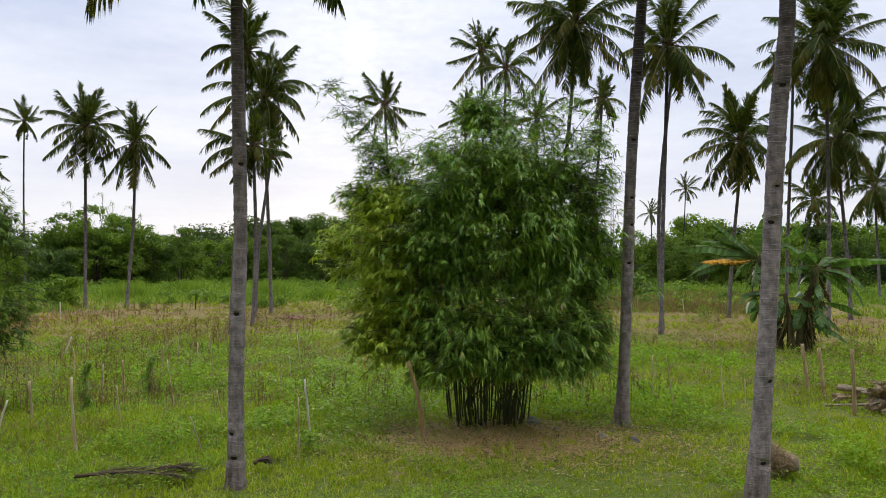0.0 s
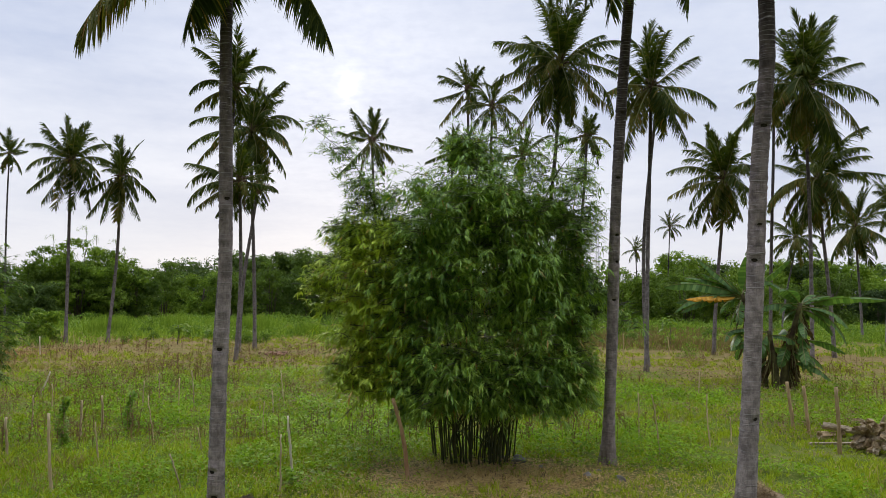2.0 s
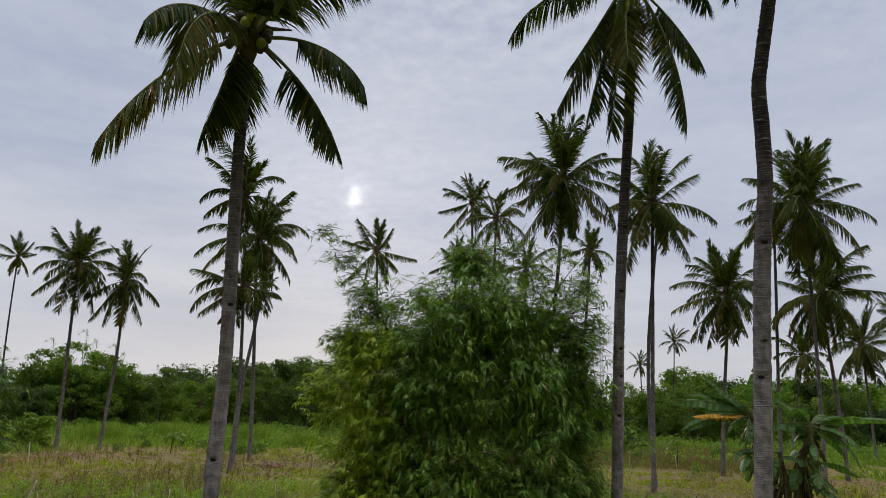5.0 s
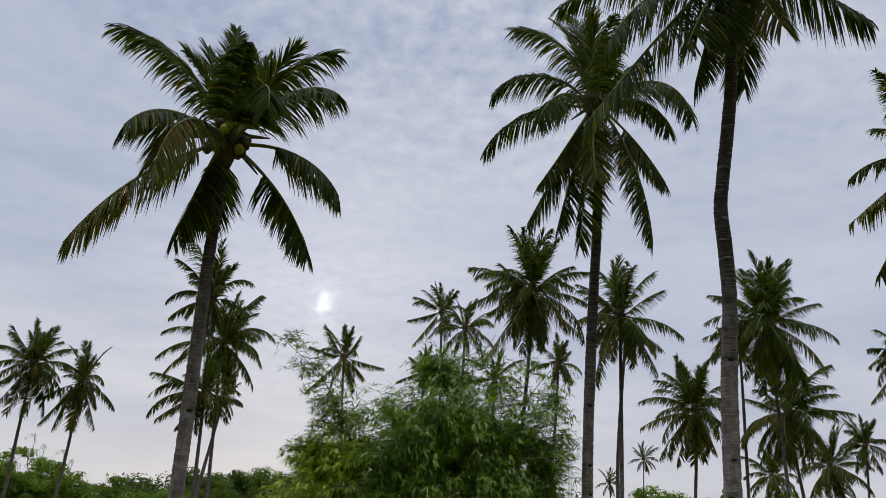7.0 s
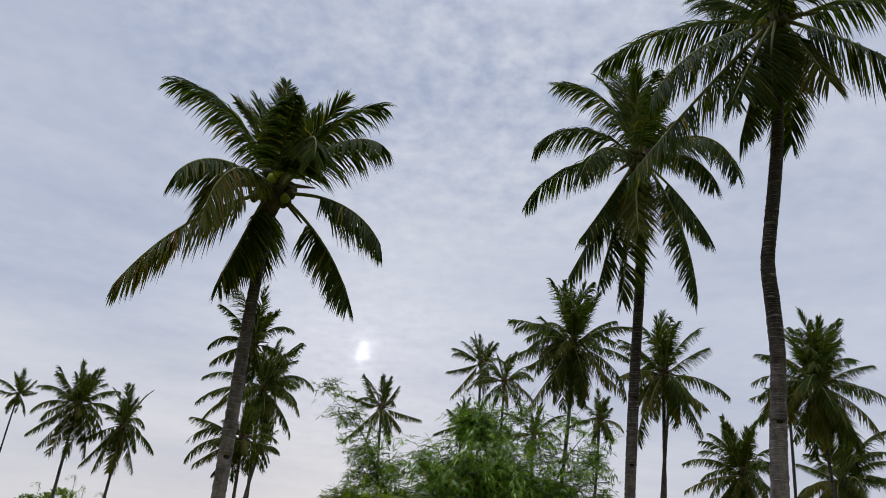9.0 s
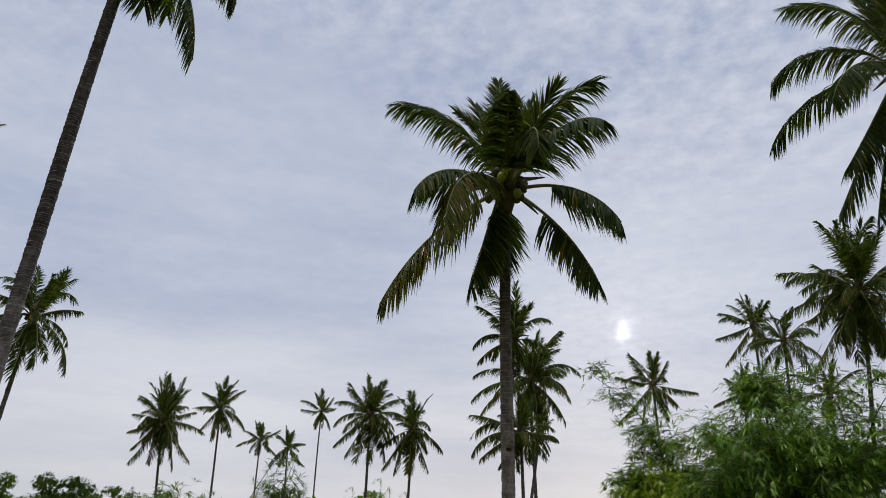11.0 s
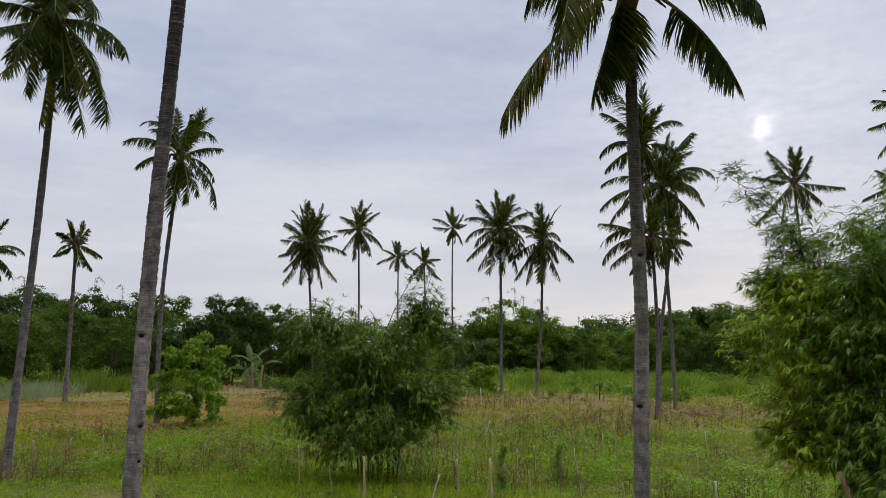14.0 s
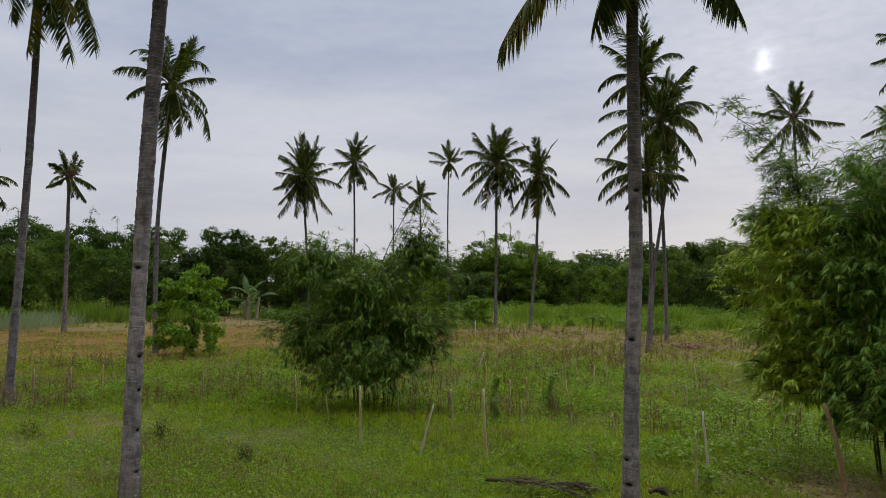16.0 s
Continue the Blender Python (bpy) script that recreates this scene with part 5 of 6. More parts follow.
        tagged(put(name, leaf_mesh(name, leaves(p, way, s, s * (0.6 if mat is WEED else 0.35)), mat)), words, "weeds", kind="stuff")
    # stubble on the tilled strip
    p, d = scatter(90000, 40, 68, 0.6, g)
    m = tilled(p) & (field_noise(p, 0.6, 3) > 0.45)
    blades("stubble", p[m], d[m], 0.05, 0.2, 0.025, 0.8, DRY_GRASS, g, "dry stubble on tilled red earth")
    # high bright grass before the wood
    p, d = scatter(110000, 66, 168, 0.2, g)
    m = 0.7 * field_noise(p, 0.09, 30) + 0.3 * field_noise(p, 0.5, 33) > 0.64 - 0.25 * np.clip((d - 70) / 50, 0, 1)
    az = np.degrees(np.arctan2(p[:, 0], p[:, 1]))
    m &= ~tilled(p) & ~((d > 72) & (d < 130) & (az > 7) & (az < 25) & (g.random(len(p)) < 0.8)) & ~((az < -41) & (g.random(len(p)) < 0.75))
    blades("high_grass", p[m], d[m], 0.25, 0.95, 0.03, 0.5, SHRUB_MAT, g, "bright green head-high grass before the wood")


SHRUB_MAT = leafy("high_grass_blade", (0.07, 0.12, 0.016), (0.16, 0.24, 0.035), (0.31, 0.40, 0.07), 0.35, 0.6, 0.3, gloss=0.08)
cover()


def dry_weeds():
    """Thin brown weed stalks with a few side twigs."""
    g = np.random.default_rng(31)
    p, d = scatter(9000, 18.5, 75, 0.85, g)
    az = np.degrees(np.arctan2(p[:, 0], p[:, 1]))
    m = (field_noise(p, 0.35, 41) - 0.12 * (p[:, 0] > 0.22 * d) + 0.06 * (az < -14) > 0.53) & ~((d < 21) & (np.abs(az - 12) < 16)) & ~tilled(p) & ~((d < 25) & (az < -32)) & ~((d < 22) & (g.random(len(p)) < 0.6))
    p, d = p[m], d[m]
    n = len(p)
    q = []

    def strip(a, b, w):
        t = unit(b - a)
        s = unit(np.cross(t, np.stack([p[:, 0], p[:, 1], np.zeros(n)], 1)))
        return np.stack([a, (a + b) / 2 + s * w[:, None], b, (a + b) / 2 - s * w[:, None]], 1)

    h = g.uniform(0.45, 1.15, n)
    lean = unit(np.concatenate([g.normal(0, 0.14, (n, 2)), np.ones((n, 1))], 1))
    top = p + lean * h[:, None]
    w = 0.005 * (1 + d / 45)
    q.append(strip(p - [0, 0, 0.05], top, w))
    for k in range(7):
        u = g.uniform(0.35, 0.95, n)
        a = p + lean * (h * u)[:, None]
        b = a + unit(np.concatenate([g.normal(0, 1, (n, 2)), g.uniform(0.3, 1.2, (n, 1))], 1)) * (h * g.uniform(0.12, 0.3, n))[:, None]
        q.append(strip(a, b, w * 0.8))
    tagged(put("dry_weeds", leaf_mesh("dry_weeds", np.concatenate(q), STEM)), "brown dead weed stalks standing in the grass", "weeds", kind="stuff")


dry_weeds()


# ---- shrubs before the wood, single trees ----
def shrubs():
    r = np.random.default_rng(88)
    for k in range(170):
        az = r.uniform(-70, 42)
        d = r.uniform(74, 92) if az < -42 else r.uniform(72, 165)
        if -42 <= az < -20:
            d = min(d, 85 + (az + 42) * 3)
        s = r.uniform(0.3, 1.2) * min(1.0, d / 120)
        stand("shrub", SHRUB[int(r.integers(3))], d * math.sin(radians(az)), d * math.cos(radians(az)), s, r.uniform(0.6, 1.2), r.uniform(0, 360),
              "bright green leafy shrub in high grass before the wood", "shrub", "shrubs before the wood")


def scrub():
    """A belt of waist-high leafy scrub between the field and the wood, in uneven mounds."""
    g = np.random.default_rng(89)
    n = 5200
    az = np.radians(g.uniform(-70, 42, n))
    deg = np.degrees(az)
    far = np.where(deg < -42, 90.0, np.where(deg < -20, 90 + (deg + 42) * 3.3, 160.0))
    d = 76.0 + (far - 76.0) * g.random(n) ** 0.9
    c = np.stack([d * np.sin(az), d * np.cos(az), np.zeros(n)], 1)
    keep = (0.6 * field_noise(c, 0.10, 61) + 0.4 * field_noise(c, 0.4, 62) > 0.62 - 0.26 * np.clip((d - 80) / 60, 0, 1)) & ~tilled(c)
    c, d = c[keep], d[keep]
    n, per = len(c), 22
    rad, h = g.uniform(0.4, 1.1, n), g.uniform(0.35, 1.5, n) * np.clip(d / 120, 0.6, 1.2)
    u = unit(g.normal(size=(n * per, 3)))
    u[:, 2] = np.abs(u[:, 2])
    p = np.repeat(c, per, 0) + u * np.stack([np.repeat(rad, per), np.repeat(rad, per), np.repeat(h, per)], 1)
    way = unit(np.cross(u, g.normal(size=(n * per, 3)))) + u * 0.4 + g.normal(0, 0.4, (n * per, 3)) + [0, 0, 0.15]
    s = g.uniform(0.22, 0.5, n * per)
    tagged(put("scrub", leaf_mesh("scrub", leaves(p, way, s, s * 0.5, u + g.normal(0, 0.4, u.shape)), SCRUB)), "waist-high light green scrub before the wood", "scrub", kind="stuff")


SCRUB = leafy("scrub_leaf", (0.06, 0.11, 0.016), (0.14, 0.22, 0.03), (0.29, 0.37, 0.065), 0.35, 0.55, 0.25, gloss=0.1)
scrub()
shrubs()


def leafy_tree(x, y, width, height, seed, label, count=4200, size=0.34, leaf=None, lobes=30, head=(0.06, 0.125)):
    parts = tree_parts(width, height, leaf or SHRUB_LEAF, size, count, seed, lobes, 0.62, head)
    stand("broadleaf_tree", parts, x, y, 1.0, 1.0, 0, label, "tree", "")


leafy_tree(-32.2, 28.9, 5.6, 5.9, 91, "young broad-leaved tree, bright green, beside the tilled strip", 4600, 0.26, FIELD_LEAF, 64, (0.035, 0.08))
leafy_tree(-36.0, 71.0, 5.0, 3.8, 94, "round green bush below two palms", 2400, 0.3)


def low_bush(x, y, r0, h, seed, label, mat=None, count=260, size=0.07):
    g = np.random.default_rng(seed)
    d = unit(g.normal(size=(count, 3)))
    d[:, 2] = np.abs(d[:, 2])
    p = d * g.uniform(0.3, 1, (count, 1)) * [r0, r0, h]
    ob = thing("low_bush", (x, y, 0), label, "bush", "low bushes")
    put("foliage", leaf_mesh("foliage", leaves(p, d + g.normal(0, 0.6, (count, 3)), g.uniform(0.6, 1.3, count) * size, size * 0.5), mat or TREE_LEAF), ob)["kind"] = "stuff"
    put("stem", poly_mesh("stem", join([tube([(0, 0, -0.05), (g.normal(0, .05), g.normal(0, .05), h * 0.4), (g.normal(0, r0 * 0.4), g.normal(0, r0 * 0.4), h * 0.85)], [0.012, 0.009, 0.004], 5) for _ in range(6)]), STEM), ob)


low_bush(-16.1, 13.5, 0.42, 0.5, 1, "small dark grey-green bush in the turf")
low_bush(-12.6, 13.0, 0.2, 0.4, 2, "tiny dark bush in the turf")
low_bush(20.8, 59.4, 0.95, 1.1, 4, "rounded dark green bush in dry grass", SHRUB_LEAF, 520, 0.15)
low_bush(-19.1, 11.8, 0.4, 0.35, 3, "small dark grey-green bush in the turf")


# ---- banana plants ----
def banana_leaf(length, width, e0, e1, seed, mat, torn=0.25, limp=0.0):
    """An arched blade in two halves about a midrib, split here and there, growing along +x."""
    r = np.random.default_rng(seed)
    n = 26
    path = rachis_curve(e0, e1, length, n)
    tan = unit(np.gradient(path, axis=0))
    nor = np.cross(tan, [0, 1.0, 0]) * -1
    u = np.linspace(0, 1, n + 1)
    half = width / 2 * np.clip(np.sin(np.pi * np.clip((u - 0.12) / 0.88, 0, 1) ** 0.8), 0, 1) ** 0.6
    v, f = [], []
    for side in (1, -1):
        k = 0
        while k < n:
            m = min(n, k + int(r.integers(1, 7)))
            hang = min(1.45, r.uniform(0.05, 0.6) + 0.3 * u[k] + limp)
            for i in range(k, m):
                a = len(v)
                for j in (i, i + 1):
                    w = half[j] * (r.uniform(1 - torn, 1.0) if j in (k, m) else 1.0)
                    out = np.array([0, 1.0, 0]) * side * math.cos(hang) + nor[j] * 0.12
                    v.append(path[j])
                    v.append(path[j] + out * w + np.array([0, 0, -1.0]) * w * math.sin(max(hang, 0)) + tan[j] * w * 0.25)
                f.append((a, a + 1, a + 3, a + 2))
            k = m
    blade = poly_mesh("banana_leaf", (np.array(v), f), mat)
    rib = poly_mesh("midrib", tube(path - nor * 0.012, np.linspace(0.035, 0.008, n + 1), 5), RACHIS)
    return blade, rib


def banana_plant(x, y, stems, fronds, label, dry=(), scale=1.0, group="banana plants", leaf=None, bark=None, skirt=13, spread=1.0):
    plant = thing("banana_plant", (x, y, 0), label, "banana plant", group)
    for k, (sx, sy, h, lx, ly) in enumerate(stems):
        p = spline([(sx, sy, -0.1), (sx + lx * 0.3, sy + ly * 0.3, h * 0.45), (sx + lx, sy + ly, h)], 14)
        rad = np.linspace(0.16, 0.075, 14) * scale
        rad[::3] *= 1.06
        put("stem", poly_mesh("stem", tube(p, rad * 1.15, 9), bark or BANANA_STEM), plant)
    r = np.random.default_rng(int(abs(x) * 7))
    extra = [(k, r.uniform(0, 360), r.uniform(-30, 45), r.uniform(-85, -45), r.uniform(1.4, 2.2) * spread, 0.36 * spread) for k in range(len(stems)) for _ in range(3)]
    for k, (sx, sy, h, lx, ly) in enumerate(stems):
        # a skirt of dead leaves hangs down round each stem
        for j in range(skirt):
            blade, rib = banana_leaf(r.uniform(0.8, 1.6) * spread, r.uniform(0.16, 0.36), r.uniform(-82, -66), -88, 700 + 20 * k + j, BANANA_DEAD, 0.7)
            z = h * r.uniform(0.3, 0.97)
            at = (sx + lx * z / h, sy + ly * z / h, z)
            ob = put("dead_leaf", blade, plant, pose(*at, r.uniform(-30, 30), 0, r.uniform(0, 360)), "withered brown leaf hanging down the stem" if j == 0 else "")
            put("midrib", rib, ob)
    for k, (stem, az, e0, e1, length, width) in enumerate(list(fronds) + extra):
        sx, sy, h, lx, ly = stems[stem]
        blade, rib = banana_leaf(length, width * (0.9 if k in dry else 1.3), e0, e1, 300 + k + int(abs(x) * 10), BANANA_DRY if k in dry else leaf or BANANA, 0.6 if k in dry else 0.16, 0.8 if k in dry else 0.0)
        ob = put("banana_leaf", blade, plant, pose(sx + lx, sy + ly, h - 0.1 - 0.05 * (k % 4) - (r.uniform(0.1, 0.45) * h if k >= len(fronds) else 0), RNG.uniform(-45, 45), 0, az), "dried orange hanging leaf" if k in dry else "")
        put("midrib", rib, ob)
        if k % 5 == 0 and h > 2.9:
            blade, rib = banana_leaf(length * 0.8, width, e0 - 25, min(e1 - 20, e0 - 30), 500 + k + int(abs(x) * 10), leaf or BANANA, 0.35)
            ob = put("banana_leaf", blade, plant, pose(sx + lx, sy + ly, h - 0.3, RNG.uniform(-25, 25), 0, az + RNG.uniform(-60, 60)))
            put("midrib", rib, ob)
    return plant


banana_plant(17.4, 37.1, [(-0.5, 0.3, 4.75, -0.92, 0.36), (0.2, -0.1, 4.3, 0.82, -0.38), (-0.1, -0.1, 2.9, -0.3, 0.1), (0.45, 0.0, 2.7, 0.2, 0.0)],
             [(0, 158, 30, -20, 4.0, 0.6), (0, 166, 36, -2, 3.0, 0.62), (0, 150, 50, 38, 3.0, 0.5), (0, 172, 46, 18, 2.4, 0.65), (0, 245, 88, 66, 2.7, 0.72), (0, 160, 62, 50, 1.2, 0.3), (0, 186, 6, -14, 3.1, 0.66),
              (0, 140, 10, -24, 3.6, 0.5), (0, 158, 0, -22, 3.2, 0.5), (0, 176, 12, -48, 3.7, 0.62), (0, 190, -10, -62, 2.1, 0.6), (0, 335, 51, 46, 3.6, 0.5), (0, 320, 60, -20, 1.9, 0.55), (0, 20, 75, 30, 2.2, 0.55),
              (1, 337, 24, -16, 3.9, 0.5), (1, 320, 8, -68, 2.5, 0.62), (1, 330, -20, -82, 3.0, 0.4), (1, 215, 85, -40, 1.9, 0.62), (1, 160, 60, 18, 2.3, 0.6), (1, 170, 22, -32, 2.1, 0.6), (1, 190, 20, -72, 1.6, 0.55),
              (1, 345, 42, -8, 1.5, 0.5), (1, 250, -78, -86, 3.2, 0.34), (1, 30, 50, -10, 1.8, 0.5), (2, 172, 18, -28, 2.2, 0.6), (2, 200, -30, -85, 1.6, 0.6), (2, 250, -66, -84, 1.2, 0.6), (2, 330, 10, -45, 1.3, 0.55),
              (2, 165, 0, -74, 1.3, 0.2), (3, 335, 5, -70, 1.2, 0.5), (3, 245, -40, -86, 1.7, 0.5), (3, 300, -62, -86, 2.1, 0.36), (3, 80, 40, -40, 1.6, 0.5)],
             "clump of banana plants with broad torn leaves, one dried orange", dry=(6, 28), scale=1.15, spread=1.1, skirt=20)
banana_plant(-58.6, 60.2, [(0, 0, 2.6, 0, 0), (0.9, 0.3, 2.4, 0.3, 0), (-0.7, 0.2, 2.0, -0.2, 0)],
             [(0, 40, 75, 10, 2.8, 0.55), (0, 130, 80, 40, 2.8, 0.55), (0, 220, 60, -30, 2.8, 0.5), (0, 310, 60, -30, 2.8, 0.5), (1, 20, 50, -40, 2.6, 0.5), (1, 250, 75, 0, 2.4, 0.5), (2, 200, 40, -50, 2.6, 0.5), (2, 100, 70, 10, 2.4, 0.5)],
             "pale-stemmed banana plants before the dark wood", scale=1.3, leaf=PALE_BANANA, bark=PALE_STEM, skirt=1)


# ---- posts, poles and sticks ----
def pole(x, y, tx, ty, h, kind, seed):
    r = np.random.default_rng(seed)
    name, mat, rad, words, cat = {
        "post": ("fence_post", POST, 0.04, "weathered grey-brown wooden fence post in the grass", "post"),
        "stout": ("fence_post", STOUT, 0.056, "straight tan-brown round fence post with a sawn top", "post"),
        "pale": ("bamboo_pole", PALE_POST, 0.03, "thin bleached bamboo pole stuck in the grass", "pole"),
        "s": ("stick", POST, 0.022, "thin dry stick standing among weeds", "stick"),
        "stake": ("wooden_prop", STAKE, 0.06, "crooked brown prop leaning under the bamboo", "post")}[kind]
    d = math.hypot(x, y)
    rad *= 1 + 0.3 * max(0, (d - 20) / 20)
    n = 12
    u = np.linspace(0, 1, n)[:, None]
    p = np.array([0, 0, -0.15]) + (np.array([tx - x, ty - y, h + 0.15]) * u)
    bend = r.normal(0, 0.004 if kind == "stout" else 0.011, 2)
    p[:, :2] += np.sin(u * np.pi) * bend * h + r.normal(0, 0.006, (n, 2))
    if kind == "stake":
        p[:, 0] += 0.12 * np.sin(u[:, 0] * np.pi)
    rr = np.linspace(rad, rad * (0.9 if kind == "stout" else 0.75), n) * (1 + r.normal(0, 0.06, n))
    if kind == "pale":
        rr[::3] *= 1.2
    ob = put(name, poly_mesh(name, tube(p, rr, 7), mat))
    ob.location = (x, y, 0)
    tagged(ob, words, cat, {"post": "fence posts", "stout": "fence posts", "pale": "bamboo poles", "s": "sticks in the weeds", "stake": ""}[kind])


STICKS = [
    (-7.93, 16.32, -8.07, 16.25, 1.73, "post"), (-9.69, 16.01, -9.41, 16.17, 1.24, "pale"), (-11.69, 16.34, -11.76, 16.29, 1.47, "post"), (-10.70, 19.54, -10.78, 19.49, 1.12, "post"),
    (-10.48, 23.06, -10.48, 23.06, 1.08, "post"), (-10.32, 24.18, -10.35, 24.16, 1.09, "post"), (-13.53, 27.45, -13.56, 27.44, 1.08, "s"), (-12.49, 24.11, -12.49, 24.11, 1.09, "s"),
    (-8.19, 19.19, -8.34, 19.13, 1.08, "s"), (-10.33, 27.56, -10.31, 27.57, 1.18, "s"), (-11.18, 31.66, -11.22, 31.65, 1.10, "s"), (-8.80, 26.94, -8.83, 26.93, 1.38, "s"),
    (-8.06, 22.56, -8.28, 22.48, 1.32, "s"), (-8.46, 27.63, -8.61, 27.58, 1.61, "s"), (-6.05, 20.68, -6.22, 20.63, 0.72, "s"), (-16.63, 32.57, -16.29, 32.74, 0.99, "pale"),
]
STICKS += [
    (-27.67, 54.10, -27.75, 54.06, 1.39, "pale"), (-3.16, 16.56, -3.19, 16.55, 1.27, "s"), (-3.14, 18.06, -3.31, 18.03, 1.44, "pale"), (-5.25, 24.33, -5.25, 24.33, 0.93, "s"),
    (-5.45, 29.04, -5.65, 29.00, 1.49, "s"), (-5.70, 28.15, -5.79, 28.13, 0.79, "s"), (-5.30, 16.66, -5.59, 16.57, 0.83, "s"), (6.50, 20.93, 6.29, 20.99, 1.67, "s"),
    (8.33, 22.04, 8.24, 22.07, 1.54, "s"), (6.51, 23.16, 6.50, 23.17, 1.45, "s"), (12.61, 34.82, 12.66, 34.80, 1.05, "s"), (9.17, 22.68, 9.17, 22.68, 0.79, "s"),
]
STICKS += [
    (12.29, 25.09, 12.12, 25.16, 1.62, "stout"), (12.27, 24.02, 12.14, 24.09, 1.60, "stout"), (11.87, 21.55, 11.81, 21.57, 1.85, "stout"), (-15.66, 18.33, -15.71, 18.29, 1.25, "s"),
    (-14.53, 18.58, -14.64, 18.49, 0.71, "s"), (-13.13, 20.30, -13.20, 20.25, 1.13, "s"), (-23.70, 14.74, -23.72, 14.71, 1.14, "post"), (-23.86, 16.16, -23.88, 16.14, 1.06, "s"),
    (-23.63, 17.19, -23.62, 17.20, 1.10, "s"), (-19.15, 17.63, -19.11, 17.68, 1.11, "s"), (-19.77, 19.82, -19.72, 19.86, 0.87, "s"), (16.50, 62.89, 16.46, 62.91, 1.90, "s"),
    (20.51, 63.20, 20.34, 63.26, 1.43, "s"), (-0.44, 17.95, -0.83, 17.93, 1.89, "stake"),
]
for k, row in enumerate(STICKS):
    pole(*row, 400 + k)


def vine_column(x, y, h, seed):
    """A stick overgrown by a climbing plant."""
    g = np.random.default_rng(seed)
    ob = thing("vine_on_stick", (x, y, 0), "leafy green climber wrapped round a short stick", "vine", "climbers on sticks")
    put("stick", poly_mesh("stick", tube([(0, 0, -0.1), (0.02, 0, h * 0.5), (0, 0.02, h)], 0.02, 6), POST), ob)
    n = 520
    a, z = g.uniform(0, 6.28, n), h * 1.08 * g.random(n) ** 1.25
    rad = (0.04 + 0.24 * np.clip(1 - z / h, 0, 1) ** 0.7) * (0.75 + 0.45 * np.sin(z * 9 + seed * 2)) + 0.03
    p = np.stack([np.cos(a) * rad * g.random(n) + 0.07 * np.sin(z * 5 + seed), np.sin(a) * rad * g.random(n), z + 0.03], 1)
    way = np.stack([np.cos(a), np.sin(a), g.uniform(-1.0, 0.5, n)], 1)
    put("foliage", leaf_mesh("foliage", leaves(p, way, g.uniform(0.07, 0.13, n), g.uniform(0.05, 0.09, n)), FIELD_LEAF), ob)["kind"] = "stuff"


vine_column(-10.17, 21.29, 1.25, 1)
vine_column(-9.43, 24.10, 1.12, 2)


# ---- logs, stump, fallen frond, stones ----
def lump(name, x, y, z, size, squash, mat, label, category, seed, rough=0.3, turn=0.0, group=""):
    ob = put(name, poly_mesh(name, blob(size, squash, rough, seed, 3), mat))
    ob.matrix_basis = pose(x, y, z, 0, 0, turn)
    return tagged(ob, label, category, group)


def root_ball(x, y):
    """An uprooted palm butt lying on its side, with a beard of cut roots and a pale sawn face."""
    ob = thing("palm_stump", (x, y, 0), "uprooted palm butt with brown root beard and pale cut face", "stump")
    put("butt", poly_mesh("butt", tube(spline([(-0.3, 0, 0.3), (0, 0, 0.33), (0.45, -0.1, 0.27)], 8), [0.3, 0.34, 0.33, 0.3, 0.26, 0.23, 0.2, 0.16], 12), LOG), ob)
    put("cut_face", poly_mesh("cut_face", tube([(0.445, -0.1, 0.27), (0.475, -0.105, 0.268)], 0.13, 12), CUT), ob)
    g = np.random.default_rng(9)
    n = 2600
    d = unit(g.normal(size=(n, 3)))
    p = np.array([-0.02, 0, 0.3]) + d * np.stack([np.full(n, 0.4), np.full(n, 0.36), 0.34 - 0.16 * d[:, 0]], 1)
    q = leaves(p, d * 0.5 + [0.5, 0, -0.5] + g.normal(0, 0.55, (n, 3)), g.uniform(0.06, 0.15, n), 0.02)
    put("root_beard", leaf_mesh("root_beard", q, ROOT_FIBRE), ob)["kind"] = "stuff"


root_ball(6.62, 15.05)


def rugged(path, radii, sides, g, flute=0.18, rough=0.05, ragged=0.0):
    """Weathered wood: a fluted, dented stick whose ends are broken off unevenly."""
    path = np.array(path, float)
    v, f = tube(path, np.ones(len(path)), sides)
    m = len(path) * sides
    ax = np.repeat(path, sides, 0)
    a = np.tile(np.linspace(0, 2 * math.pi, sides, endpoint=False), len(path))
    lobes = 1 + flute * np.sin(a * g.integers(3, 6) + g.uniform(0, 6)) + flute * 0.6 * np.sin(a * g.integers(5, 9) + g.uniform(0, 6))
    scale = np.repeat(np.broadcast_to(radii, len(path)), sides) * lobes * (1 + g.normal(0, rough, m))
    v[:m] = ax + (v[:m] - ax) * scale[:, None]
    t = unit(path[-1] - path[0])
    v[:sides] -= t * (g.random((sides, 1)) ** 2 * ragged)
    v[m - sides:m] += t * (g.random((sides, 1)) ** 2 * ragged)
    return v, f


def log(x, y, length, rad, turn, seed, label, z=None, tilt=0, mat=None, squash=1.0):
    g = np.random.default_rng(seed)
    n = 14
    p = np.stack([np.linspace(-length / 2, length / 2, n), np.cumsum(g.normal(0, 0.012, n)), np.cumsum(g.normal(0, 0.008, n))], 1)
    v, f = rugged(p, rad * (1 + 0.12 * np.sin(np.linspace(0, 5, n) + seed)), 13, g, 0.14, 0.06, rad * 1.6)
    ob = put("log", poly_mesh("log", (v * [1, 1, squash], f), mat or LOG, False))
    ob.matrix_basis = pose(x, y, rad * squash * 0.85 if z is None else z, 0, tilt, turn)
    tagged(ob, label, "log", "felled logs")


